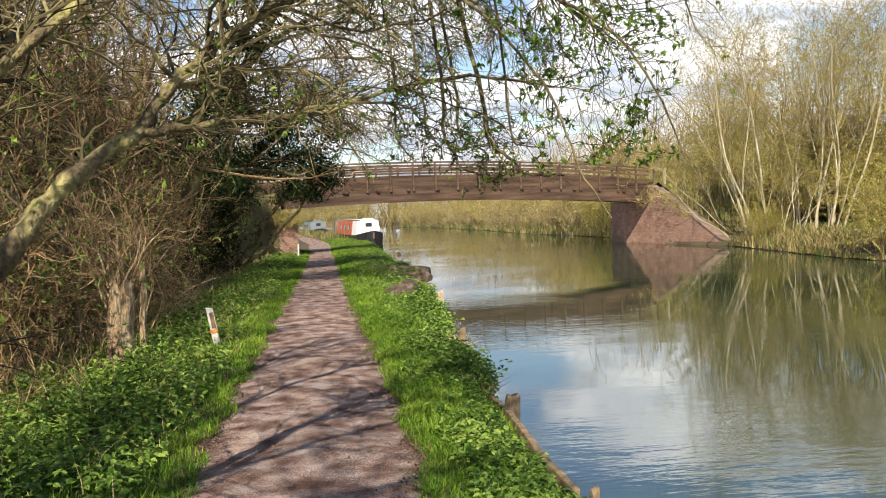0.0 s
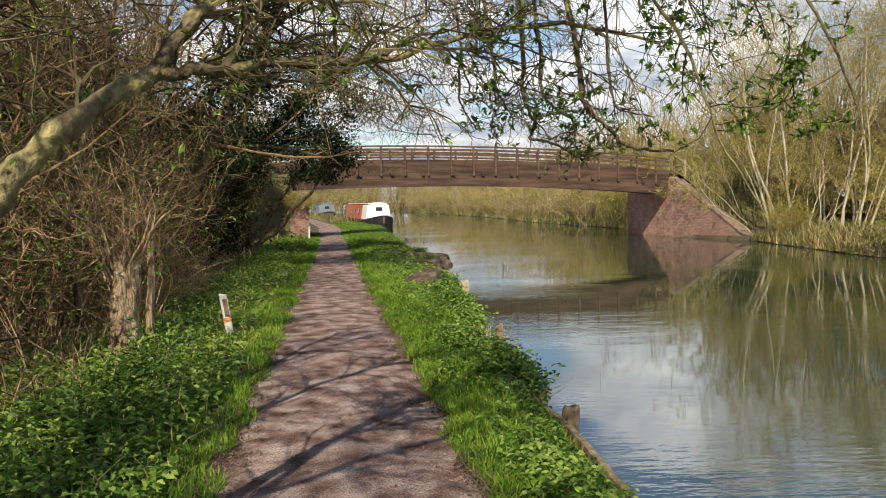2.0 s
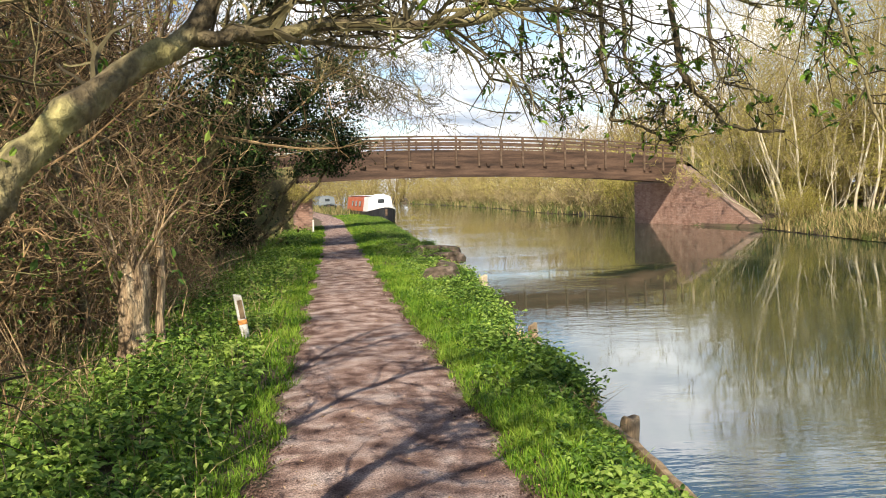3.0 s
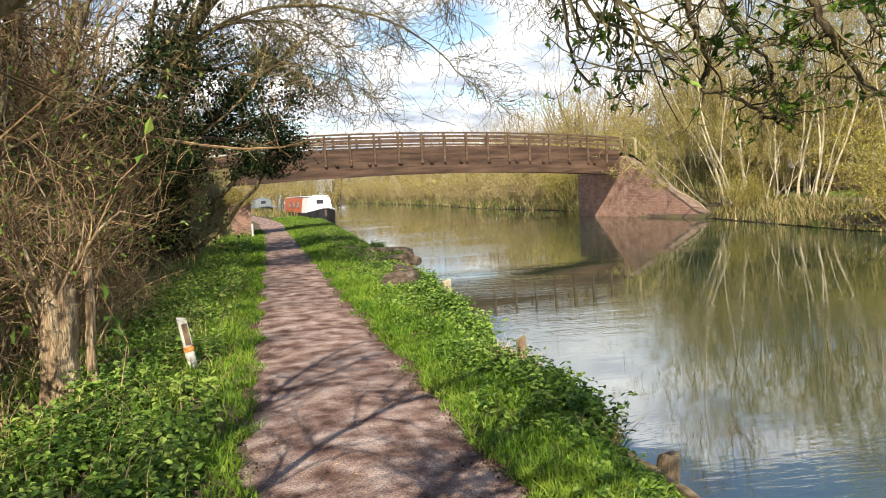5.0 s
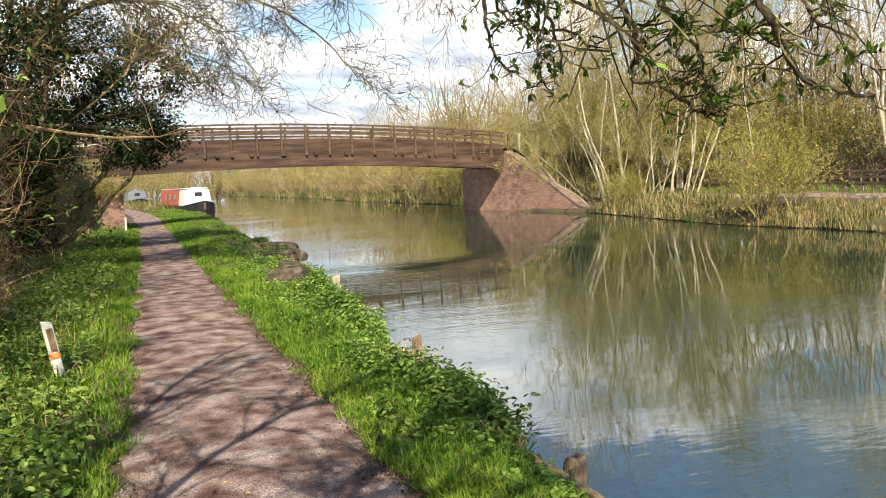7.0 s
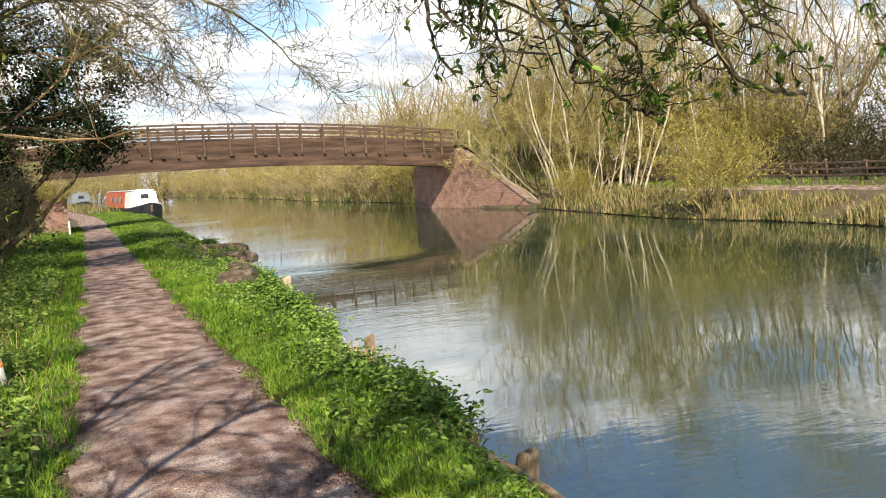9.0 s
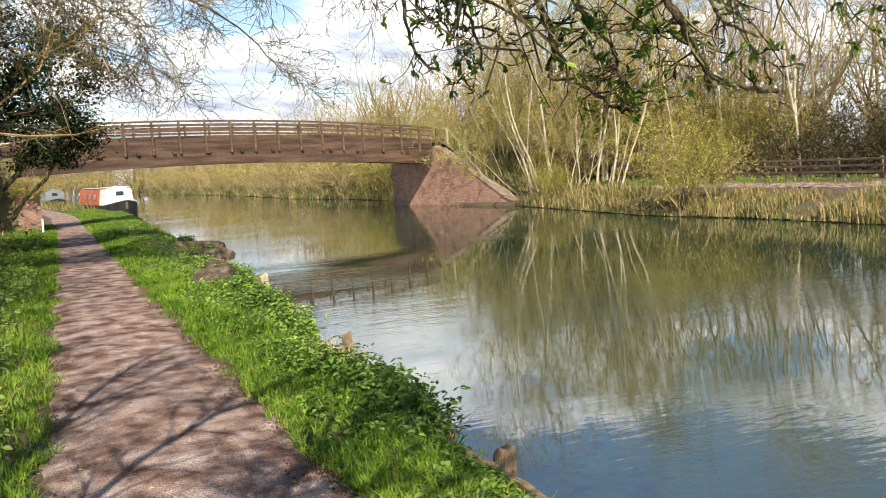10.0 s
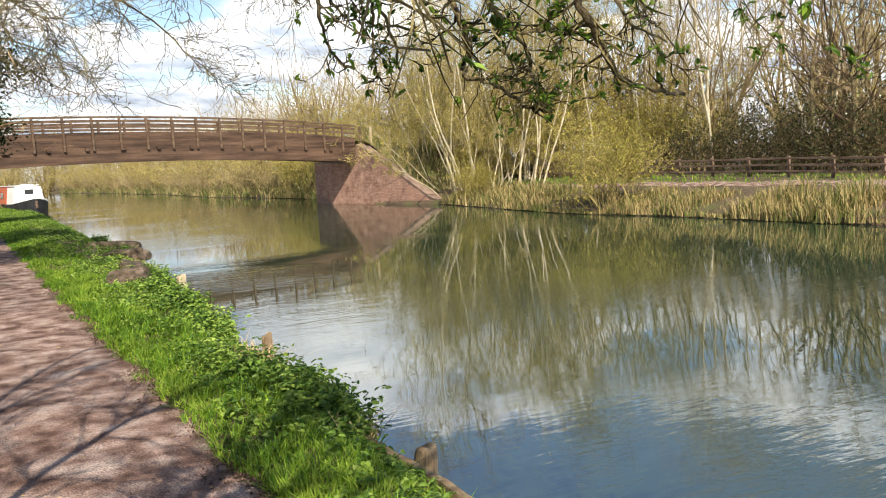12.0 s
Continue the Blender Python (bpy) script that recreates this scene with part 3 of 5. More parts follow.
narrowboat("white-fronted narrowboat with orange-red cabin moored beside the towpath", pose(2.2, 60.6, WATER_Z, 0, 0, 8), 15.0, M_BOATW, M_BOATR)
narrowboat("distant grey narrowboat moored further along the bank", pose(-2.6, 92, WATER_Z, 0, 0, 7), 14.0, M_BOATG, M_BOATG)




# ---- posts, stakes, boards and stones along the bank ----
def stake(label, x, y, top, w, d, lean=(0, 0), turn=0, mat=None, name="stake", base=None):
    z0 = (-1.2 if base is None else base)
    s = thing(name, label, "post", at=pose(x, y, z0, lean[0], lean[1], turn))
    h = top - z0
    bm = box_bm((w, d, h), (0, 0, h / 2), min(w, d) * 0.12)
    for v in bm.verts:
        if v.co.z > h * 0.9:
            v.co.z += 0.35 * v.co.x + random.uniform(-0.012, 0.012)
        v.co.x += random.uniform(-0.004, 0.004)
    part("shaft", bm, mat or M_STAKE, s)
    return s


stake("pointed split timber stake among bankside plants", 1.5, 9.7, 0.14, 0.09, 0.05, (-3, 2), 35)
stake("pale sawn timber stake by the water", 1.84, 15.2, 0.1, 0.12, 0.09, (0, 1), 15, M_POST)
stake("weathered timber stake in the bank", 1.5, 4.6, -0.12, 0.05, 0.04, (0, 3), 10)
stake("short pale stake beside the brick pier", -1.85, 35.2, 0.55, 0.06, 0.05, (0, 2), 5, M_WHITE, base=-0.1)

edge = thing("edging_board", "weathered timber edging board along the bank", "board", at=pose(1.42, 6.0, -0.16, 0, 0, 0.5))
bm = box_bm((0.05, 2.9, 0.17), (0, 0, -0.03), 0.012)
bmesh.ops.subdivide_edges(bm, edges=[e for e in bm.edges if e.calc_length() > 1.0], cuts=14)
for v in bm.verts:
    v.co.z += 0.012 * math.sin(v.co.y * 3.1) + (0.006 if v.co.z > 0 else 0.0) * math.sin(v.co.y * 17)
    v.co.x += 0.008 * math.sin(v.co.y * 2.3 + 1)
part("plank", bm, M_STAKE, edge)


def round_stake(label, x, y, top, r, lean):
    """A driven log, split and worn at the head."""
    rng = np.random.default_rng(int(y * 10))
    s = thing("mooring_stake", label, "post", at=pose(x, y, -1.2, lean[0], lean[1], 0))
    h = top + 1.2
    zs = np.array([0, 0.4, 0.7, 0.85, 0.93, 0.975, 1.0]) * h
    v, f = tube(np.stack([np.zeros(7), np.zeros(7), zs], 1), np.array([0.8, 0.95, 1, 1.02, 1.0, 0.97, 0.86]) * r, 18)
    ang = np.arctan2(v[:, 1], v[:, 0])
    grain = 1 + 0.07 * np.sin(ang * 3 + 1) + 0.05 * np.sin(ang * 8)
    v[:, 0] *= grain
    v[:, 1] *= grain
    v[-36:, 2] += 0.018 * np.sin(ang[-36:] * 2 + 0.6) + rng.normal(0, 0.004, 36)
    v = np.concatenate([v, [[0.1 * r, 0, h - 0.004]]])
    k = np.arange(18)
    cap = np.stack([k + 108, (k + 1) % 18 + 108, np.full(18, 126)], 1)
    put("shaft", mesh_from("shaft", v, [f, cap], M_STAKE, True), s)


round_stake("round split-headed timber mooring stake at the water's edge", 1.46, 6.89, -0.04, 0.066, (2, 3))

mark = thing("marker_post", "leaning white-painted wooden post with an orange band", "post", at=pose(-1.44, 10.3, -0.12, 6, -9, 10))
bm = box_bm((0.085, 0.08, 0.66), (0, 0, 0.33), 0.012)
for v in bm.verts:
    if v.co.z > 0.6:
        v.co.z -= 0.35 * (v.co.x + 0.04)
part("shaft", bm, M_WHITE, mark)
part("band", box_bm((0.092, 0.087, 0.05), (0, 0, 0.36), 0.004), M_ORANGE, mark, "faded orange band")
part("plate", box_bm((0.05, 0.006, 0.2), (0.008, -0.043, 0.5), 0.001), M_STAKE, mark, "bare brown wood strip")


for k in range(3):
    q = BRIDGE_A + BRIDGE_DIR * (15.0 + 1.25 * k) + BRIDGE_N * -0.25
    stake("short pale timber post on the bridge approach", q.x, q.y, float(embank_z(0.4 + 1.25 * k, -0.25)) + 0.72, 0.1, 0.1, (0, 1), 10, M_POST, "approach_post", float(embank_z(0.4 + 1.25 * k, -0.25)) - 0.3)


def rock(label, x, y, z, size, seed):
    rng = random.Random(seed)
    bm = bmesh.new()
    bmesh.ops.create_icosphere(bm, subdivisions=3, radius=1)
    for v in bm.verts:
        k = 1 + 0.28 * noise.noise(v.co * 1.6 + Vector((seed, 0, 0))) + 0.08 * noise.noise(v.co * 5)
        v.co = Vector((max(-0.8, min(0.8, v.co.x * k)) * size[0], max(-0.8, min(0.8, v.co.y * k)) * size[1], max(-0.7, min(0.8, v.co.z * k)) * size[2]))
    me = bpy.data.meshes.new("stone")
    bm.to_mesh(me)
    bm.free()
    me.materials.append(M_STONE)
    ob = put("stone", me, at=pose(x, y, z, rng.uniform(-8, 8), rng.uniform(-8, 8), rng.uniform(0, 90)))
    tagged(ob, label, "stone", "stones along the bank")


rock("large flat mossy coping stone on the bank", 1.2, 15.5, 0.07, (0.36, 0.36, 0.24), 1)
rock("mossy bank stone half buried in grass", 1.5, 17.4, 0.0, (0.26, 0.5, 0.2), 2)
rock("mossy bank stone half buried in grass", 1.78, 19.8, 0.05, (0.28, 0.6, 0.18), 3)
rock("dark stone at the water's edge", 1.86, 22.4, 0.04, (0.28, 0.7, 0.18), 5)


# ---- post-and-rail fence on the far bank ----
def build_fence():
    f = thing("fence", "brown timber post-and-rail fence on the far bank", "fence")
    pts = [(24.6 - 0.004 * k ** 2.4, 41 - k * 1.9) for k in range(14)]
    zs = [float(ground_z(x, y)) for x, y in pts]
    for (x, y), z in zip(pts, zs):
        part("post", box_bm((0.09, 0.1, 1.1), (x, y, z + 0.17), 0.01), M_FENCE, f)
    for (xa, ya), za, (xb, yb), zb in zip(pts, zs, pts[1:], zs[1:]):
        for h in (0.2, 0.42, 0.64):
            a, c = Vector((xa - 0.07, ya, za + h)), Vector((xb - 0.07, yb, zb + h))
            rot = (c - a).to_track_quat("Y", "Z").to_matrix().to_4x4()
            part("rail", box_bm((0.04, (c - a).length - 0.01, 0.07), (a + c) / 2, 0.006, rot), M_FENCE, f)


build_fence()


def build_far_path():
    ys = np.arange(4, 46, 1.0)
    v, f = [], []
    for k, y in enumerate(ys):
        c = 21.2 + 0.5 * math.sin(y * 0.13) - 0.02 * (y - 25)
        for o in (-0.8, -0.4, 0, 0.4, 0.8):
            x = c + o * (1 + 0.15 * math.sin(y * 1.9 + o))
            v.append((x, y, float(ground_z(x, y)) + 0.045 - 0.04 * abs(o)))
        if k:
            f += [(5 * k - 5 + q, 5 * k - 4 + q, 5 * k + 1 + q, 5 * k + q) for q in range(4)]
    put("path_far_bank", mesh_from("path_far_bank", np.array(v), [np.array(f)], M_PATH, True), label="pale trodden footpath on the far bank", kind="structure")


build_far_path()


# ---- trees and shrubs ----
def unit(v):
    return v / (np.linalg.norm(v) + 1e-9)


def grow(rng, start, d, length, r, lvl, P, out):
    """A wandering branch with side branches; out[lvl] collects (points, radii)."""
    n = P["seg"][lvl]
    pts, dirs = [np.array(start, float)], []
    d = unit(np.array(d, float))
    step = length / n
    for _ in range(n):
        d = unit(d + rng.normal(0, P["wander"][lvl], 3) + np.array([0, 0, P["up"][lvl]]))
        dirs.append(d)
        pts.append(pts[-1] + d * step)
    tip = P["tip"] if lvl == P["levels"] - 1 else 0.25
    radii = r * np.linspace(1, tip, n + 1)
    out[lvl].append((np.array(pts), radii))
    if lvl + 1 < P["levels"]:
        sprout(rng, np.array(pts), radii, lvl, P, out, length)


def sprout(rng, pts, radii, lvl, P, out, length):
    n = len(pts) - 1
    for _ in range(rng.poisson(P["kids"][lvl])):
        u = rng.uniform(P["from"][lvl], 1) * n
        k = min(int(u), n - 1)
        p_ = pts[k] + (pts[k + 1] - pts[k]) * (u - k)
        d = unit(pts[k + 1] - pts[k])
        side = unit(np.cross(d, rng.normal(0, 1, 3)))
        a = radians(rng.normal(P["angle"][lvl], 12))
        nd = d * math.cos(a) + side * math.sin(a)
        grow(rng, p_, nd, length * P["ratio"][lvl] * rng.uniform(0.6, 1.3), max(radii[k] * P["thin"][lvl], P["least"]), lvl + 1, P, out)


def leaf_spots(rng, paths, per, spread=0.0, start=0.2):
    pos, way = [], []
    for pts, _ in paths:
        n = len(pts) - 1
        for _ in range(rng.poisson(per)):
            u = rng.uniform(start, 1) * n
            k = min(int(u), n - 1)
            pos.append(pts[k] + (pts[k + 1] - pts[k]) * (u - k))
            way.append(unit(pts[k + 1] - pts[k]) * 0.7 + rng.normal(0, 0.7, 3))
    if not pos:
        return np.zeros((0, 3)), np.zeros((0, 3))
    pos = np.array(pos)
    return pos + rng.normal(0, spread, pos.shape), np.array(way)


def tree_parts(t, out, sides, mats, rng, own=1, name="trunk"):
    """The first own levels give one part a stem; the finer wood is joined into the crown, one part a material."""
    for lvl in range(own):
        for path in out[lvl]:
            put(name if lvl == 0 else "limb", tubes_mesh(name, [path], sides[lvl], mats[lvl]), t)
    groups = {}
    for lvl in range(own, len(out)):
        if out[lvl]:
            groups.setdefault(mats[lvl], []).append((sides[lvl], out[lvl]))
    for mat, sets in groups.items():
        vs, fs, base = [], [], 0
        for k, paths in sets:
            for pts, radii in paths:
                v, f = tube(pts, radii, k)
                vs.append(v)
                fs.append(f + base)
                base += len(v)
        put("crown", mesh_from("crown", np.concatenate(vs), [np.concatenate(fs)], mat), t, kind="stuff")


SHRUB = dict(levels=3, seg=[7, 5, 3], wander=[0.24, 0.32, 0.36], up=[0.06, 0.05, 0.02], kids=[7, 6, 0], angle=[42, 46, 0], ratio=[0.5, 0.45, 0], thin=[0.5, 0.5, 0], least=0.0022, tip=0.4)
SHRUB["from"] = [0.25, 0.1, 0]


def shrub(name, label, category, at, seed, stems, height, spread, P, mats, leaf=None, per=0.0, leaf_size=0.03, r=0.02, lean=(0, 0), group="", sides=(5, 4, 3), base_spread=0.25):
    rng = np.random.default_rng(seed)
    t = thing(name, label, category, group, at=at)
    out = [[] for _ in range(P["levels"])]
    for _ in range(stems):
        a = rng.uniform(0, 2 * np.pi)
        s = rng.uniform(0.1, 1) * spread
        b = base_spread * rng.uniform(0, 1)
        grow(rng, (b * math.cos(a), b * math.sin(a), -0.1), (math.cos(a) * s + lean[0], math.sin(a) * s + lean[1], 1), height * rng.uniform(0.6, 1.1), r * rng.uniform(0.6, 1.3), 0, P, out)
    tree_parts(t, out, sides, mats, rng, 0)
    if leaf is not None:
        pos, way = leaf_spots(rng, out[-1] + out[-2], per)
        put("foliage", leaves_mesh("foliage", pos, way, rng.uniform(0.6, 1.3, len(pos)) * leaf_size, leaf, rng), t, kind="stuff")
    return t


def scatter(ob, places):
    """Copies of a plant at (x, y, turn, scale)."""
    for x, y, turn, k in places:
        c = copy_thing(ob, Matrix.Translation((x, y, float(ground_z(x, y)))) @ Matrix.Rotation(radians(turn), 4, "Z"))
        c.scale = (k, k, k)


def gz(x, y):
    return float(ground_z(x, y))


# -- the leaning tree whose limbs arch over the path --
def smooth_limb(rng, pts, r0, r1, rough):
    pts = np.array(pts, float)
    u = np.linspace(0, len(pts) - 1, (len(pts) - 1) * 4 + 1)
    fine = np.stack([np.interp(u, np.arange(len(pts)), pts[:, q]) for q in range(3)], 1)
    for _ in range(3):
        fine[1:-1] = (fine[:-2] + 2 * fine[1:-1] + fine[2:]) / 4
    fine[1:-1] += rng.normal(0, rough, fine[1:-1].shape)
    return fine, np.linspace(r0, r1, len(fine)) * rng.uniform(0.88, 1.14, len(fine))


def trimmed(paths, keep_low=False):
    """Walkers keep the way under the tree clear: no twig below head height over the path, but for the sprays by the water."""
    kept = []
    for pts, radii in paths:
        dx, dy = pts[:, 0] + 0.55, pts[:, 1] - 2.75
        low = 1.62 + 0.24 * np.hypot(dx, dy)
        spray = (dx > 0.30 * dy + 0.1) & (dy > 0.9) & (pts[:, 2] > 1.62 + 0.04 * np.abs(dx - 1.6))
        bank = (pts[:, 0] < -0.95) & (pts[:, 1] > 2.2)
        near = (np.abs(pts[:, 0]) < 1.0) & (pts[:, 1] < 3.4) & (pts[:, 2] < 2.35)
        if np.all(((pts[:, 2] > low) | spray | bank) & ~near):
            kept.append((pts, radii))
    return kept


def arching_tree():
    rng = np.random.default_rng(11)
    t = thing("hawthorn_tree", "leaning mossy-barked hawthorn arching over the towpath with fresh leaves", "tree")
    P = dict(levels=4, seg=[8, 7, 6, 4], wander=[0.1, 0.18, 0.26, 0.32], up=[0.0, -0.01, -0.04, -0.03], kids=[5, 9, 8, 0], angle=[40, 44, 46, 0], ratio=[0.5, 0.5, 0.42, 0], thin=[0.45, 0.5, 0.55, 0], least=0.0028, tip=0.45)
    P["from"] = [0.2, 0.12, 0.08, 0]
    out = [[], [], [], []]
    limbs = [
        # points, radii, side branches and their length
        (((-2.6, 2.6, -0.25), (-2.0, 2.9, 0.5), (-1.5, 3.15, 1.05), (-1.2, 3.35, 1.41), (-1.11, 3.5, 1.59), (-1.01, 3.6, 1.74), (-0.9, 3.72, 1.85), (-0.76, 3.86, 1.97)), 0.06, 0.036, 5, 0.8),
        (((-0.76, 3.86, 1.97), (-0.63, 3.95, 2.19), (-0.55, 4.0, 2.27), (-0.43, 4.1, 2.4), (-0.26, 4.2, 2.55), (0.07, 4.3, 2.74), (0.6, 4.35, 2.9), (1.3, 4.3, 2.95), (2.2, 4.2, 2.8)), 0.034, 0.011, 60, 1.5),
        (((-0.76, 3.86, 1.97), (-0.65, 3.9, 1.98), (-0.44, 4.0, 2.02), (-0.16, 4.1, 2.06), (0.04, 4.2, 2.08), (0.4, 4.4, 2.2), (0.9, 4.7, 2.35), (1.5, 5.0, 2.3)), 0.024, 0.008, 30, 1.2),
        (((-2.0, 2.9, 0.5), (-1.9, 3.6, 1.5), (-1.55, 4.2, 2.3), (-1.0, 4.7, 2.95), (-0.2, 5.1, 3.3), (0.9, 5.3, 3.3), (1.9, 5.3, 2.9)), 0.045, 0.012, 64, 1.8),
        (((-2.0, 2.9, 0.5), (-2.0, 2.2, 1.7), (-1.5, 1.8, 2.8), (-0.7, 1.9, 3.5), (0.4, 2.3, 3.8), (1.7, 2.9, 3.6)), 0.045, 0.013, 50, 1.7),
        (((-1.5, 1.8, 2.8), (-0.9, 3.0, 3.4), (0.2, 3.9, 3.4), (1.1, 4.5, 3.0), (1.6, 4.6, 2.6)), 0.028, 0.008, 48, 1.5),
        (((-2.0, 2.2, 1.7), (-1.8, 0.9, 2.8), (-1.0, 0.2, 3.6), (0.2, 0.4, 4.0), (1.2, 1.2, 3.9)), 0.04, 0.012, 38, 1.7),
        (((-1.9, 3.6, 1.5), (-1.9, 4.6, 2.3), (-1.7, 5.6, 3.0), (-1.2, 6.6, 3.5), (-0.4, 7.4, 3.8)), 0.036, 0.01, 52, 1.8),
        (((-2.0, 2.9, 0.5), (-2.6, 3.9, 1.6), (-2.9, 4.9, 2.6), (-2.6, 6.2, 3.4), (-1.9, 7.4, 4.0)), 0.045, 0.012, 54, 1.8),
        (((-2.0, 2.2, 1.7), (-2.4, 2.6, 2.7), (-2.4, 3.6, 3.5), (-1.6, 4.8, 4.2), (-0.4, 5.8, 4.5)), 0.04, 0.012, 44, 1.7),
        (((-2.0, 2.9, 0.5), (-2.1, 3.6, 1.3), (-2.3, 4.3, 2.1), (-2.3, 5.2, 2.9)), 0.035, 0.01, 50, 1.7),
        # sprays that hang by the water
        (((0.6, 4.35, 2.9), (0.98, 3.9, 2.7), (1.22, 3.8, 2.53), (1.51, 3.8, 2.37), (1.68, 3.78, 2.11), (1.78, 3.75, 1.82)), 0.011, 0.004, 20, 0.62),
        (((0.3, 4.3, 2.85), (0.75, 4.1, 2.67), (0.95, 4.1, 2.5), (1.11, 4.05, 2.3), (1.26, 4.0, 2.06), (1.31, 3.95, 1.76), (1.48, 3.9, 1.48)), 0.011, 0.004, 22, 0.62),
        (((0.75, 5.07, 2.85), (0.82, 5.13, 2.24), (0.79, 5.05, 2.07), (0.81, 5.01, 1.96), (0.89, 5.1, 1.9), (0.85, 5.12, 1.87), (0.82, 5.03, 1.82), (0.91, 5.03, 1.81), (1.05, 5.12, 1.77), (1.11, 5.09, 1.72), (1.13, 5.01, 1.71)), 0.012, 0.005, 24, 0.34),
        (((0.8, 5.0, 2.8), (0.9, 5.06, 2.21), (0.87, 4.98, 2.06), (0.9, 4.94, 1.99), (1.05, 5.03, 1.92), (1.08, 5.05, 1.87), (1.03, 4.96, 1.79), (1.07, 4.96, 1.74)), 0.010, 0.004, 15, 0.34),
        (((0.87, 4.72, 2.8), (1.02, 4.78, 2.16), (1.0, 4.7, 2.0), (1.02, 4.66, 1.93), (1.14, 4.75, 1.86), (1.2, 4.77, 1.81), (1.17, 4.68, 1.76), (1.3, 4.68, 1.74), (1.48, 4.77, 1.74)), 0.015, 0.006, 24, 0.34),
        (((0.66, 5.5, 2.85), (0.73, 5.56, 2.34), (0.73, 5.48, 2.16), (0.75, 5.44, 2.08), (0.83, 5.53, 2.0), (0.85, 5.55, 1.91)), 0.010, 0.004, 15, 0.32),
        (((0.72, 5.46, 2.16), (0.74, 5.52, 2.05), (0.69, 5.44, 1.96), (0.69, 5.4, 1.88), (0.75, 5.49, 1.86)), 0.006, 0.003, 7, 0.3),
        (((0.74, 5.42, 2.04), (0.84, 5.48, 2.06), (0.87, 5.4, 1.99), (0.89, 5.36, 1.9)), 0.005, 0.003, 5, 0.3),
        (((0.5, 5.52, 2.85), (0.55, 5.58, 2.34), (0.53, 5.5, 2.16), (0.52, 5.46, 2.08), (0.57, 5.55, 2.0), (0.62, 5.57, 1.94), (0.64, 5.48, 1.9)), 0.009, 0.0035, 11, 0.32),
        (((0.52, 5.5, 2.31), (0.59, 5.56, 2.18), (0.6, 5.48, 2.08), (0.66, 5.44, 2.06), (0.73, 5.53, 2.02)), 0.007, 0.003, 9, 0.3),
        (((1.1, 4.75, 1.94), (1.08, 4.81, 1.95), (0.92, 4.73, 1.92), (0.8, 4.69, 1.9)), 0.006, 0.003, 8, 0.3),
        (((1.08, 4.7, 2.8), (1.16, 4.76, 2.11), (1.14, 4.68, 1.98), (1.16, 4.64, 1.92), (1.37, 4.73, 1.9)), 0.008, 0.0035, 11, 0.32),
    ]
    lush = []
    for row, (pts, r0, r1, kids, reach) in enumerate(limbs):
        before = len(out[2]), len(out[3])
        fine, radii = smooth_limb(rng, pts, r0, r1, 0.007 if reach > 0.7 else 0.004)
        out[0 if r0 > 0.06 else 1].append((fine, radii))
        K = dict(P)
        K["kids"] = [kids * 1.1, kids * 1.1, 11 if reach > 0.7 else 3, 0]
        if reach < 0.7:
            K["up"] = [0, 0, 0.05, 0.06]
            K["angle"] = [56, 62, 52, 0]
        sprout(rng, fine, np.minimum(radii, 0.024), 1, K, out, reach)
        if row in (5, 11, 12):
            lush += out[2][before[0]:] + out[3][before[1]:]
    out[2], out[3] = trimmed(out[2]), trimmed(out[3])
    tree_parts(t, out, (10, 6, 4, 3), (M_BARK, M_BARK, M_HAW, M_HAW), rng, 2)
    spots = [q for q in out[3] + out[2] + out[1][11:] if q[0][-1][0] > 0.5 or rng.random() < 0.75]
    pos, way = leaf_spots(rng, spots, 0.42, 0.0, 0.35)
    more = leaf_spots(rng, trimmed(lush), 1.5, 0.0, 0.2)
    pos, way = np.concatenate([pos, more[0]]), np.concatenate([way, more[1]])
    k = 5
    pos = np.repeat(pos, k, 0) + rng.normal(0, 0.006, (len(pos) * k, 3))
    way = np.repeat(way, k, 0) + rng.normal(0, 0.8, (len(pos), 3)) + np.array([0, 0, 0.25])
    put("foliage", leaves_mesh("foliage", pos, way, rng.uniform(0.014, 0.038, len(pos)), M_LEAF, rng, 0.5, 0.25, True), t, "small bright green spring leaves", "stuff")


arching_tree()


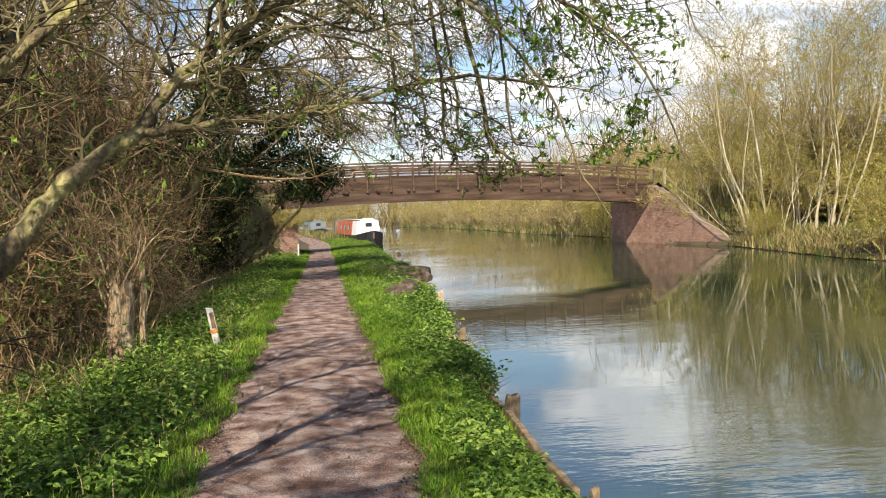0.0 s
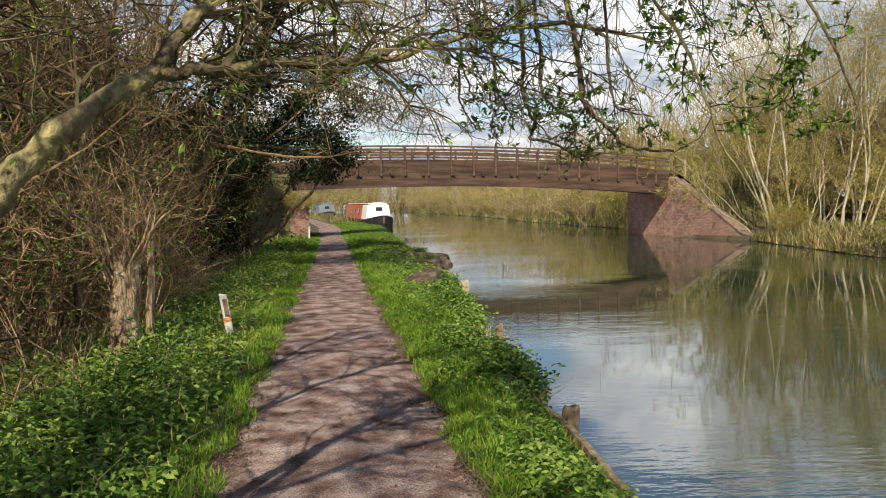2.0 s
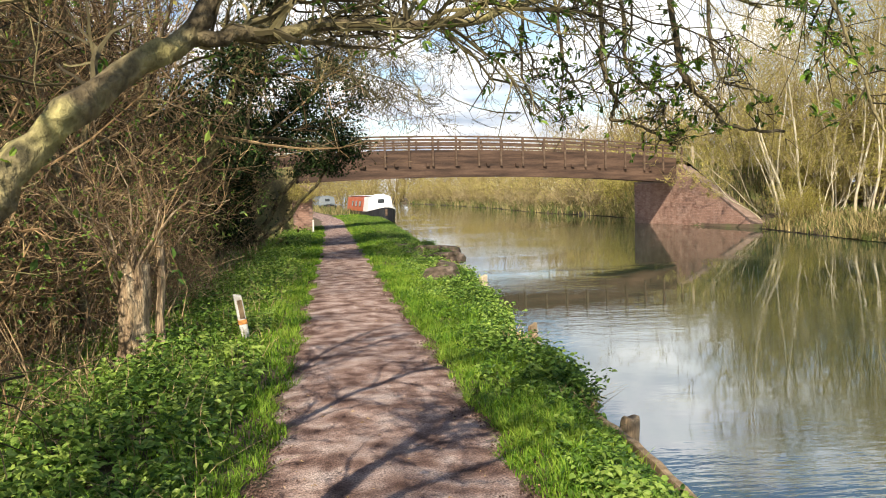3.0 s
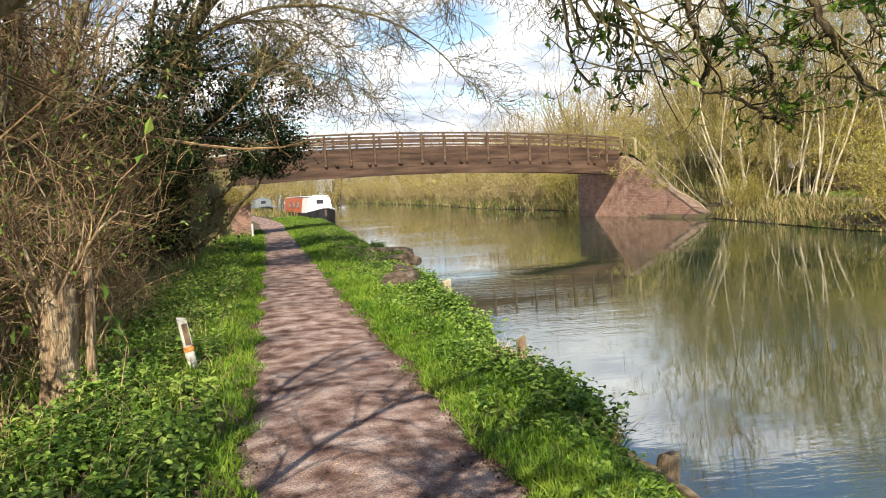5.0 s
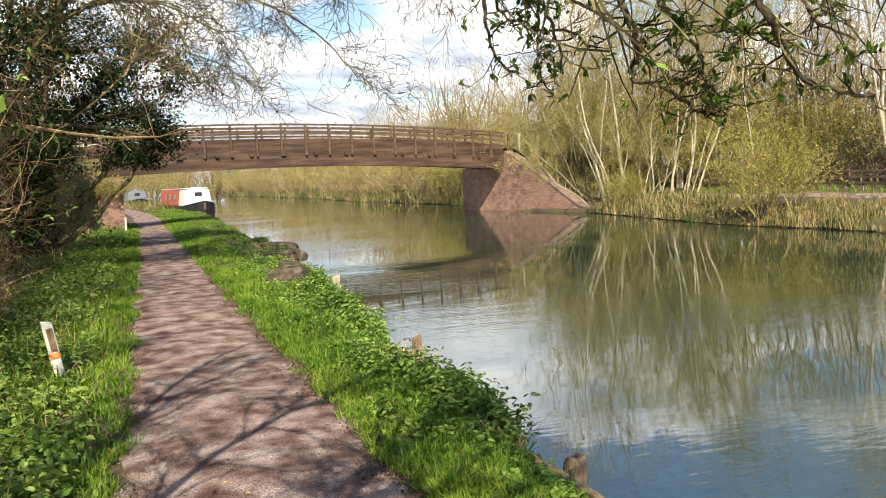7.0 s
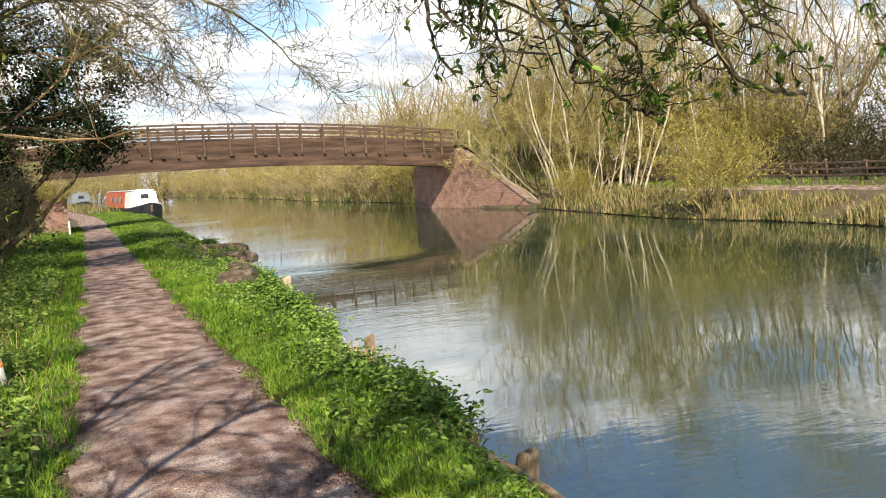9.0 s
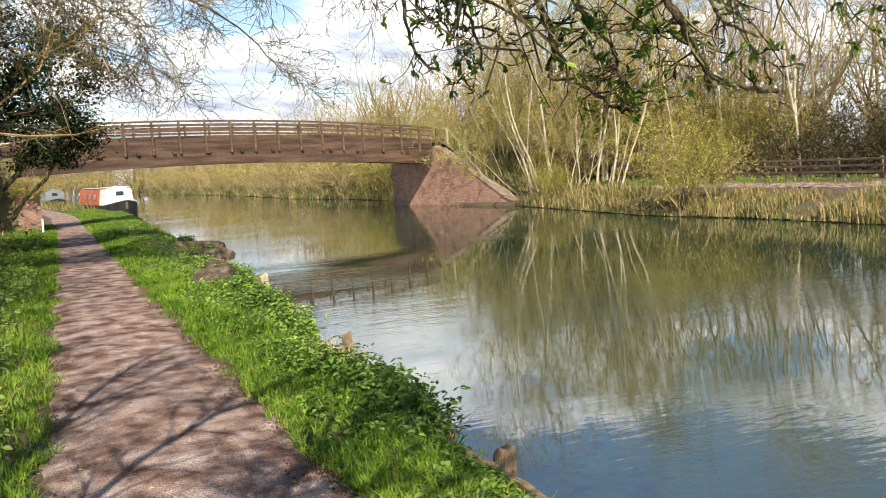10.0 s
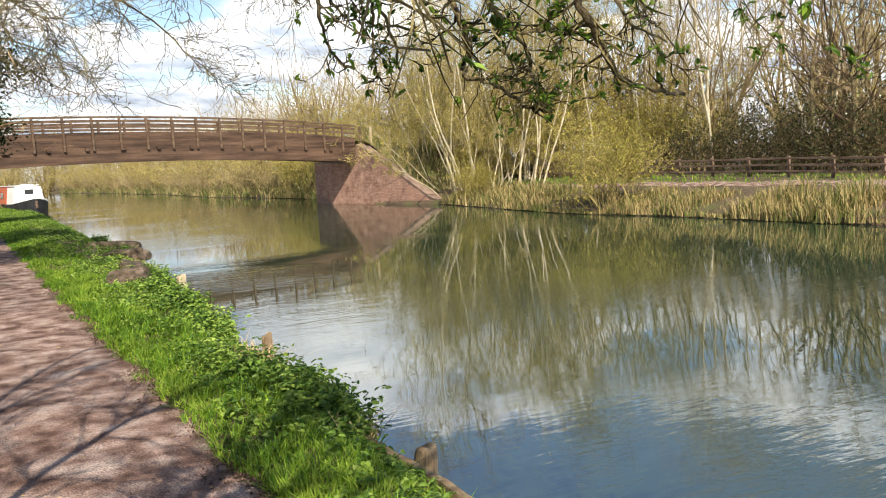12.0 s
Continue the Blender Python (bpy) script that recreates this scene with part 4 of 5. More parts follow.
# -- the pollarded stump by the post --
def stump_shrub():
    rng = np.random.default_rng(5)
    t = thing("elder_stump", "rough fibrous old elder stump sprouting thin tan shoots", "shrub", at=(-2.42, 9.6, gz(-2.42, 9.6)))
    for name, x, y, h, r in (("trunk", 0, 0, 0.95, 0.15), ("trunk", 0.22, 0.1, 1.15, 0.042)):
        pts = np.array([(x, y, -0.1), (x + 0.01, y, 0.15), (x, y, 0.4), (x + 0.03, y, 0.7), (x + 0.04, y, h)])
        radii = np.array([1.25, 1.0, 0.9, 0.95, 0.8]) * r
        u = np.linspace(0, 4, 25)
        fine = np.stack([np.interp(u, np.arange(5), pts[:, q]) for q in range(3)], 1)
        v, f = tube(fine, np.interp(u, np.arange(5), radii), 26)
        ang = np.arctan2(v[:, 1] - y, v[:, 0] - x)
        ridge = 1 + 0.09 * np.sin(ang * 9 + v[:, 2] * 3) + 0.05 * np.sin(ang * 17 - v[:, 2] * 11) + rng.normal(0, 0.03, len(v))
        v[:, 0] = x + (v[:, 0] - x) * ridge
        v[:, 1] = y + (v[:, 1] - y) * ridge
        put(name, mesh_from(name, v, [f], M_STUMP, True), t, "pale fibrous bark")
    P = dict(SHRUB)
    P["kids"] = [5, 4, 0]
    P["wander"] = [0.3, 0.38, 0.42]
    P["angle"] = [46, 50, 0]
    out = [[], [], []]
    for _ in range(24):
        a = rng.uniform(0, 2 * np.pi)
        z = rng.uniform(0.55, 1.0)
        s = rng.uniform(0.1, 0.5)
        grow(rng, (0.1 * math.cos(a), 0.1 * math.sin(a), z), (s * math.cos(a), s * math.sin(a), 1), rng.uniform(0.6, 1.7), rng.uniform(0.007, 0.019), 0, P, out)
    tree_parts(t, out, (5, 3, 3), (M_STUMP, M_SHOOT, M_TWIG), rng, 0)
    pos, way = leaf_spots(rng, out[2], 0.35)
    pos = np.repeat(pos, 3, 0)
    put("foliage", leaves_mesh("foliage", pos, np.repeat(way, 3, 0) + rng.normal(0, 0.7, pos.shape), rng.uniform(0.02, 0.045, len(pos)), M_LEAF, rng), t, kind="stuff")


M_STUMP = material("fibrous_bark", [(0.3, (0.20, 0.13, 0.075)), (0.5, (0.36, 0.255, 0.15)), (0.7, (0.50, 0.39, 0.25))], 6, 0.9, 1.0, 30, stretch=(2, 2, 0.35), fine=0.45, bump_dist=0.03)
stump_shrub()

# -- brown thicket beside the path --
OPEN = dict(SHRUB)
OPEN["kids"] = [8, 4, 0]
THICKET = "bare brown shrubs of the thicket beside the towpath"
thick_a = shrub("thicket_shrub", "bare brown thicket shrub with a few opening leaves", "shrub", (-3.9, 7.6, gz(-3.9, 7.6)), 21, 21, 2.6, 0.75, OPEN, (M_SHOOT, M_TWIG, M_TWIG), M_NETTLE, 3.2, 0.055, 0.017, group=THICKET, sides=(4, 3, 3), base_spread=0.6)
thick_b = shrub("thicket_shrub", "dense tangle of pale tan bramble and elder stems", "shrub", (-3.6, 13.0, gz(-3.6, 13.0)), 22, 22, 1.9, 1.0, SHRUB, (M_SHOOT, M_SHOOT, M_TWIG), M_NETTLE, 0.7, 0.042, 0.012, group=THICKET, sides=(4, 3, 3), base_spread=0.9)
scatter(thick_a, [(-3.7, 5.4, 40, 0.9), (-5.2, 9.3, 90, 1.2), (-5.6, 6.6, 200, 1.3), (-4.6, 12.4, 150, 1.15), (-5.4, 15.0, 10, 1.4), (-5.2, 19.8, 75, 1.2), (-6.0, 24.6, 260, 1.3), (-7.5, 11.0, 300, 1.7), (-7.2, 18.0, 33, 1.8), (-6.4, 29.0, 190, 1.3), (-8.5, 24, 80, 2.0)])
scatter(thick_b, [(-3.3, 11.4, 70, 0.8), (-3.5, 15.6, 160, 1.0), (-4.0, 18.0, 220, 0.9), (-4.5, 20.8, 300, 0.85), (-4.9, 23.5, 20, 0.9), (-5.2, 27.0, 100, 0.85), (-5.4, 30.5, 250, 0.9), (-5.4, 33.4, 10, 0.9), (-4.4, 8.4, 130, 0.9), (-3.0, 7.0, 15, 0.6), (-2.9, 13.2, 215, 0.6)])

scatter(thick_a, [(-4.4, 2.2, 20, 0.7), (-4.8, -1.2, 120, 0.7), (-4.4, -4.6, 210, 0.8), (-6.0, 0.4, 300, 0.9), (-5.4, -7.6, 60, 1.0)])


# -- slim trees standing in the thicket and behind --
POLE = dict(levels=4, seg=[9, 6, 5, 3], wander=[0.05, 0.16, 0.22, 0.3], up=[0.04, 0.06, 0.03, 0.0], kids=[18, 6, 4, 0], angle=[48, 42, 40, 0], ratio=[0.3, 0.42, 0.42, 0], thin=[0.35, 0.5, 0.5, 0], least=0.004, tip=0.5)
POLE["from"] = [0.22, 0.15, 0.1, 0]


def pole_tree(name, label, at, seed, height, r, mats, lean=(0, 0), group="", P=POLE, leaf=None, per=0.0, size=0.05, stems=1):
    rng = np.random.default_rng(seed)
    t = thing(name, label, "tree", group, at=at)
    out = [[], [], [], []]
    for _ in range(stems):
        j = rng.normal(0, 0.14, 2) if stems > 1 else (0, 0)
        grow(rng, (j[0] * 2, j[1] * 2, -0.2), (lean[0] + j[0], lean[1] + j[1], 1), height * rng.uniform(0.8, 1.05), r, 0, P, out)
    tree_parts(t, out, (7, 4, 3, 3), mats, rng)
    if leaf is not None:
        pos, way = leaf_spots(rng, out[3] + out[2], per)
        put("foliage", leaves_mesh("foliage", pos, way, rng.uniform(0.6, 1.3, len(pos)) * size, leaf, rng), t, kind="stuff")
    return t


WOOD = "slim bare trees of the towpath wood"
pole_a = pole_tree("bare_tree", "slim bare grey-brown tree in the towpath wood", (-5.2, 8.2, -0.4), 31, 8.5, 0.085, (M_BARK, M_TWIG, M_TWIG, M_TWIG), (0.03, 0.02), WOOD)
scatter(pole_a, [(-6.6, -6.2, 250, 1.1), (-4.0, 9.2, 15, 0.75), (-4.2, 13.6, 205, 0.9), (-3.9, 15.4, 100, 0.7), (-5.8, 11.8, 260, 0.95), (-4.4, 7.0, 330, 0.7), (-6.9, 8.0, 65, 0.9), (-3.6, 6.6, 50, 0.8), (-6.4, 10.6, 120, 1.05), (-4.7, 11.6, 230, 0.85), (-8.0, 8.6, 10, 1.1), (-6.2, 14.0, 300, 1.1), (-4.9, 17.2, 95, 1.0), (-8.5, 15.5, 200, 1.2), (-5.5, 21.5, 20, 1.1), (-10.5, 12.0, 70, 1.2), (-11.5, 19.5, 160, 1.3), (-7.4, 26, 250, 1.2), (-13, 27, 330, 1.4), (-6.8, 5.4, 140, 1.0), (-10, 6.5, 190, 1.1), (-15, 15, 20, 1.4)])


DENSE = dict(POLE)
DENSE["kids"] = [32, 10, 5, 0]
DENSE["wander"] = [0.08, 0.24, 0.3, 0.34]
DENSE["up"] = [0.03, 0.0, -0.02, -0.02]
DENSE["from"] = [0.1, 0.1, 0.1, 0]
pole_b = pole_tree("thorn_tree", "tangled bare thorn tree with a few green leaves", (-3.7, 8.6, -0.4), 33, 6.2, 0.075, (M_BARK, M_SHOOT, M_TWIG, M_DARK), (0.1, -0.02), WOOD, DENSE, M_NETTLE, 0.22, 0.045)
# the copy at (-1.5, -3.2) is out of view, added to shade the path
scatter(pole_b, [(-3.9, 9.9, 140, 1.25), (-4.3, 13.2, 10, 1.3), (-4.4, 16.4, 230, 1.2), (-3.5, 11.6, 45, 0.9), (-1.5, -3.2, 100, 1.3), (-4.8, 10.4, 170, 1.1), (-4.0, 12.2, 260, 0.95), (-5.4, 14.4, 20, 1.2), (-4.6, 16.6, 120, 1.05), (-6.2, 9.0, 210, 1.25), (-6.4, 12.4, 300, 1.25), (-4.6, 20.0, 60, 1.45), (-4.3, 17.6, 310, 1.3)])


# -- the leaning alder over the path, with long bare boughs --
def overhanging_alder():
    rng = np.random.default_rng(17)
    t = thing("alder_tree", "leaning alder with bare drooping boughs reaching over the water", "tree")
    P = dict(levels=4, seg=[8, 6, 6, 4], wander=[0.1, 0.16, 0.25, 0.32], up=[0, -0.015, -0.03, -0.03], kids=[6, 15, 6, 0], angle=[40, 42, 42, 0], ratio=[0.5, 0.42, 0.42, 0], thin=[0.4, 0.4, 0.5, 0], least=0.0065, tip=0.5)
    P["from"] = [0.3, 0.15, 0.1, 0]
    out = [[], [], [], []]
    limbs = [
        (((-4.0, 18.0, -0.4), (-3.5, 18.1, 1.2), (-3.0, 18.2, 2.6), (-2.2, 18.2, 4.3), (-1.4, 18.3, 5.6), (-0.6, 18.4, 7.0)), 0.165, 0.08, 3),
        (((-2.2, 18.2, 4.3), (-1.0, 18.4, 5.0), (0.4, 18.7, 5.2), (1.8, 19.0, 4.9), (2.8, 19.3, 4.3), (3.4, 19.5, 3.6)), 0.042, 0.01, 20),
        (((-1.6, 18.3, 5.2), (0.0, 18.0, 6.1), (1.8, 17.8, 6.4), (3.3, 17.7, 6.1), (4.6, 17.8, 5.2)), 0.045, 0.01, 24),
        (((-2.6, 18.2, 3.5), (-1.6, 18.9, 4.1), (-0.4, 19.6, 4.3), (0.8, 20.3, 4.0), (1.7, 20.8, 3.5)), 0.035, 0.009, 18),
        (((-1.0, 18.3, 6.2), (0.6, 17.0, 7.6), (2.2, 16.0, 8.2), (4.0, 15.4, 7.8)), 0.05, 0.01, 20),
        (((-3.0, 18.2, 2.6), (-2.2, 18.4, 2.75), (-1.3, 18.7, 2.65), (-0.7, 18.9, 2.5)), 0.045, 0.02, 2),
        (((-2.2, 18.2, 4.3), (-1.2, 17.2, 5.2), (0.0, 16.2, 5.6), (1.2, 15.6, 5.3), (2.2, 15.2, 4.6)), 0.042, 0.01, 20),
        (((-3.0, 18.2, 2.6), (-2.6, 17.0, 4.2), (-2.0, 16.0, 5.6), (-1.2, 15.4, 6.8)), 0.05, 0.012, 18),
        (((-2.6, 18.2, 3.5), (-2.0, 17.4, 4.2), (-1.2, 16.8, 4.5), (-0.3, 16.4, 4.4), (0.5, 16.2, 3.9)), 0.035, 0.009, 18),
        (((-1.6, 18.3, 5.2), (-0.4, 19.6, 6.0), (1.0, 21.2, 6.3), (2.4, 22.6, 5.6)), 0.038, 0.01, 20),
    ]
    for pts, r0, r1, kids in limbs:
        fine, radii = smooth_limb(rng, pts, r0, r1, 0.01)
        out[0 if r0 > 0.1 else 1].append((fine, radii * rng.uniform(0.85, 1.15, len(radii))))
        K = dict(P)
        K["kids"] = [kids * 2.6, kids * 2.6, 12, 0]
        sprout(rng, fine, np.minimum(radii, 0.03), 1, K, out, 3.0)
    for lvl in (2, 3):
        out[lvl] = [q for q in out[lvl] if q[0][:, 2].min() > 2.7]
    tree_parts(t, out, (10, 6, 4, 3), (M_BARK, M_BARK, M_HAW, M_HAW), rng, 2)
    pos, way = leaf_spots(rng, [q for q in out[3]], 2.2, 0.0, 0.6)
    put("foliage", leaves_mesh("foliage", pos, way + np.array([0, 0, -0.6]), rng.uniform(0.02, 0.05, len(pos)), M_BUD, rng, 0.45), t, "dark hanging alder buds and cones", "stuff")


overhanging_alder()


# -- ivy-clad trees by the bridge --
def ivy_tree(label, at, seed, height, spread, count):
    rng = np.random.default_rng(seed)
    t = thing("ivy_clad_tree", label, "tree", at=at)
    out = [[], [], []]
    P = dict(SHRUB)
    P["kids"] = [16, 7, 0]
    P["least"] = 0.005
    for k in range(4):
        a = rng.uniform(0, 6.28)
        grow(rng, (0.3 * math.cos(a), 0.3 * math.sin(a), -0.2), (0.2 * math.cos(a) + 0.1, 0.2 * math.sin(a), 1), height * rng.uniform(0.8, 1.2), 0.1, 0, P, out)
    for lvl in (1, 2):      # cut back from the path and the pier
        out[lvl] = [q for q in out[lvl] if np.all((q[0][:, 0] + at[0] < -3.2) | (q[0][:, 2] + at[2] > 2.4))]
    tree_parts(t, out, (7, 4, 3), (M_BARK, M_TWIG, M_TWIG), rng)
    # tufts of ivy over the trunks and lower branches
    hub = np.concatenate([q[0] for q in out[0]] + [q[0][:3] for q in out[1][:40]])
    hub = hub[rng.integers(0, len(hub), 420)]
    hub = hub[hub[:, 2] < height * 0.82] + rng.normal(0, 0.15, (np.sum(hub[:, 2] < height * 0.82), 3))
    pos = hub[rng.integers(0, len(hub), count)] + np.clip(rng.normal(0, 1, (count, 3)), -1.5, 1.5) * rng.uniform(0.15, 1.0, (count, 1)) * spread * np.array([0.36, 0.36, 0.3])
    clear = (pos[:, 0] + at[0] < -3.2) | (pos[:, 2] + at[2] > 2.1)     # cut back from the path and the pier
    pos = pos[clear]
    count = len(pos)
    way = rng.normal(0, 0.7, (count, 3)) + np.array([0, -0.2, -0.5])
    put("ivy", leaves_mesh("ivy", pos, way, rng.uniform(0.05, 0.1, count), M_IVY, rng, 0.8, 0.15), t, "dark glossy ivy leaves", "stuff")
    return t


ivy_tree("ivy-smothered tree with dark foliage beside the bridge", (-3.9, 27.0, -0.3), 41, 5.2, 1.2, 40000)
ivy_tree("dark ivy-covered tree overhanging the bridge end", (-5.3, 34.0, -0.2), 42, 5.2, 1.0, 30000)
ivy_tree("ivy-covered tree behind the thicket", (-4.7, 22.5, -0.4), 43, 7.0, 1.05, 30000)

ivy_tree("ivy-grown tree behind the leaning alder", (-4.9, 18.6, -0.4), 45, 7.2, 1.0, 17000)

# -- yellow-green bush on the pier --
shrub("buddleia_bush", "straw-coloured bush growing over the brick pier", "shrub", (-2.4, 35.85, 1.36), 51, 60, 0.75, 1.3, SHRUB, (M_OLIVE, M_OLIVE, M_OLIVE), M_CATKIN, 0.8, 0.05, 0.01, sides=(4, 3, 3), base_spread=0.4)

# -- willows and scrub on the far bank --
WILLOW = dict(levels=4, seg=[10, 6, 5, 3], wander=[0.085, 0.2, 0.24, 0.3], up=[0.03, 0.07, 0.05, 0.02], kids=[10, 7, 4, 0], angle=[36, 40, 42, 0], ratio=[0.42, 0.45, 0.45, 0], thin=[0.42, 0.5, 0.6, 0], least=0.006, tip=0.5)
WILLOW["from"] = [0.38, 0.15, 0.1, 0]


def willow(label, at, seed, stems, height, spread, r, mats, lean=(0, 0), group="", per=2.6, size=0.09):
    rng = np.random.default_rng(seed)
    t = thing("willow_tree", label, "tree", group, at=at)
    out = [[], [], [], []]
    for k in range(stems):
        a = rng.uniform(0, 2 * np.pi)
        s = spread * rng.uniform(0.15, 1)
        b = rng.uniform(0.3, 1.7)
        grow(rng, (b * math.cos(a), b * math.sin(a), -0.2), (s * math.cos(a) + lean[0], s * math.sin(a) + lean[1], 1), height * rng.uniform(0.65, 1.1), r * rng.uniform(0.5, 1.2), 0, WILLOW, out)
    tree_parts(t, out, (6, 4, 3, 3), mats, rng, 1, "stem")
    pos, way = leaf_spots(rng, out[3] + out[2], per)
    put("foliage", leaves_mesh("foliage", pos, way, rng.uniform(0.6, 1.3, len(pos)) * size, M_CATKIN, rng, 0.4), t, "yellow-green opening willow leaves", "stuff")
    return t


RIGHT = "pale-stemmed willows of the far bank"
will_a = willow("pale-stemmed multi-trunk willow with yellow-green haze of buds", (19.6, 35.0, gz(19.6, 35.0)), 61, 6, 9.8, 0.34, 0.06, (M_PALE, M_OLIVE, M_OLIVE, M_OLIVE), (-0.05, 0.02), RIGHT, 1.8)
will_b = willow("spreading willow scrub leaning over the water, olive twigs", (18.9, 37.5, gz(18.9, 37.5)), 62, 7, 4.8, 0.9, 0.036, (M_PALE, M_PALE, M_OLIVE, M_OLIVE), (-0.45, -0.05), RIGHT, 1.4)
scatter(will_a, [(20.7, 34.4, 130, 0.95), (22.8, 37.5, 250, 0.95), (21.2, 42.5, 40, 0.7), (25.0, 46.0, 300, 0.85), (26.5, 33.5, 200, 0.95), (27.5, 40.0, 85, 1.0)])
scatter(will_b, [(19.0, 33.2, 200, 0.75), (20.6, 39.8, 70, 1.0), (19.2, 43.5, 310, 1.0), (19.5, 47.5, 20, 1.1)])

bush_a = shrub("willow_bush", "rounded yellow-green willow bush at the water's edge", "shrub", (16.95, 23.4, gz(16.95, 23.4)), 71, 44, 2.45, 0.6, SHRUB, (M_OLIVE, M_OLIVE, M_OLIVE), M_CATKIN, 3.2, 0.08, 0.018, sides=(4, 3, 3), base_spread=0.8, group="bushes of the far bank")
scatter(bush_a, [(17.9, 33.4, 20, 0.6), (18.0, 51.5, 130, 1.5), (18.2, 56.0, 60, 1.35), (27.6, 35.0, 10, 1.5), (22.5, 40.5, 95, 1.8), (25.5, 37.0, 170, 2.0), (24.5, 43.0, 260, 1.9), (28.6, 32.0, 330, 1.5), (20.0, 45.0, 200, 1.6)])

tall_a = pole_tree("bare_poplar", "tall slender bare poplar with pale upright stems", (27.0, 28.5, 0.3), 81, 11.0, 0.07, (M_PALE, M_WARM, M_WARM, M_WARM), group="tall bare trees behind the fence", stems=2)
tall_b = pole_tree("bare_tree", "dark bare spreading tree behind the fence", (25.6, 21.0, 0.3), 82, 8.0, 0.12, (M_BARK, M_DARK, M_DARK, M_DARK), group="tall bare trees behind the fence", stems=2)
scatter(tall_a, [(29.5, 25.0, 60, 1.05), (31.0, 31.5, 170, 1.1), (28.5, 34.5, 240, 1.0), (33.5, 27.0, 300, 1.15), (31.0, 21.0, 20, 1.1), (35, 35, 130, 1.2), (28.0, 49.0, 90, 1.0)])
scatter(tall_b, [(26.8, 17.5, 100, 1.1), (28.0, 24.0, 210, 1.0), (27.5, 13.5, 330, 1.2), (30.5, 17.0, 45, 1.3), (26.0, 9.0, 150, 1.2), (32, 12, 260, 1.3), (27, 3, 30, 1.2)])
dark_bush = shrub("thicket_shrub", "dark brown bramble shrub of the fence thicket and towpath backdrop", "shrub", (26.2, 25.5, 0.3), 91, 22, 2.2, 0.9, SHRUB, (M_DARK, M_DARK, M_DARK), M_BRAMBLE, 2.0, 0.1, 0.015, sides=(4, 3, 3), base_spread=1.0, group="brambles along the fence")
scatter(dark_bush, [(26.0, 22.5, 50, 1.0), (26.4, 28.5, 140, 0.95), (25.8, 19.4, 220, 1.05), (26.8, 31.5, 290, 0.9), (26.0, 16.2, 10, 1.1), (26.5, 12.5, 100, 1.15), (28.5, 20.5, 170, 1.4), (29.0, 27.0, 60, 1.3), (26.2, 24.0, 15, 1.15), (26.1, 20.9, 125, 1.2), (26.0, 17.8, 260, 1.2), (26.3, 14.4, 330, 1.2), (28.0, 17.0, 75, 1.4), (28.4, 13.0, 20, 1.4)])

# dark copies added behind the towpath thicket, to block bright sky and ground beyond
scatter(dark_bush, [(-6.2, 12.8, 150, 1.2), (-5.6, 16.2, 210, 1.15), (-6.4, 19.4, 280, 1.4), (-5.4, 20.8, 330, 1.1), (-6.0, 24.6, 45, 1.5), (-5.2, 28.4, 110, 1.3), (-8.8, 13.5, 190, 1.7), (-9.5, 9.0, 250, 1.5), (-8.8, 5.5, 300, 1.4), (-9.5, 18.5, 10, 1.9), (-9.0, 24.0, 70, 1.9), (-8.0, 30.0, 140, 1.9)])

# -- scrub and woods along the canal beyond the bridge --
FAR = dict(levels=3, seg=[6, 4, 3], wander=[0.12, 0.26, 0.34], up=[0.05, 0.06, 0.05], kids=[7, 4.4, 0], angle=[40, 46, 0], ratio=[0.48, 0.42, 0], thin=[0.5, 0.6, 0], least=0.014, tip=0.6)
FAR["from"] = [0.15, 0.1, 0]
far_bush = shrub("bank_bush", "tan and yellow-green scrub along the canal bank", "shrub", (18.6, 62.0, 0.1), 101, 16, 3.4, 0.85, FAR, (M_OLIVE, M_OLIVE, M_OLIVE), M_CATKIN, 0.7, 0.14, 0.04, sides=(3, 3, 3), base_spread=1.2, group="scrub beyond the bridge")
far_tan = shrub("bank_bush", "bare straw-brown scrub along the canal bank", "shrub", (17.6, 66.0, 0.1), 102, 18, 2.6, 1.0, FAR, (M_WARM, M_WARM, M_WARM), M_REED, 0.5, 0.12, 0.035, sides=(3, 3, 3), base_spread=1.3, group="scrub beyond the bridge")
far_tree = shrub("bank_tree", "feathery bare tree with warm olive twigs", "tree", (24.0, 70.0, 0.2), 103, 12, 9.0, 0.5, FAR, (M_WARM, M_WARM, M_WARM), M_CATKIN, 0.6, 0.2, 0.10, sides=(4, 3, 3), base_spread=0.8, group="trees beyond the bridge")
rs = random.Random(9)
places_b, places_t, places_w = [], [], []
for k in range(20):
    y = 54 + k * 5.2
    er = float(along(EDGE_RIGHT, y))
    places_b.append((er + 2.0 + rs.uniform(-0.3, 0.8), y + rs.uniform(-1, 1), rs.uniform(0, 360), rs.uniform(0.8, 1.25)))
    places_w.append((er + 0.9 + rs.uniform(-0.2, 0.5), y + 2.5 + rs.uniform(-1, 1), rs.uniform(0, 360), rs.uniform(0.65, 1.0)))
    places_t.append((er + 6.5 + rs.uniform(-1.5, 4), y + rs.uniform(-2, 2), rs.uniform(0, 360), rs.uniform(0.75, 1.1)))
for k in range(9):
    y = 46 + k * 7
    places_t.append((float(along(PATH_MID, y)) - 5.0 - rs.uniform(0, 3), y, rs.uniform(0, 360), rs.uniform(0.7, 1.0)))
    places_b.append((float(along(PATH_MID, y)) - 2.6 - rs.uniform(0, 1), y, rs.uniform(0, 360), rs.uniform(0.6, 0.9)))
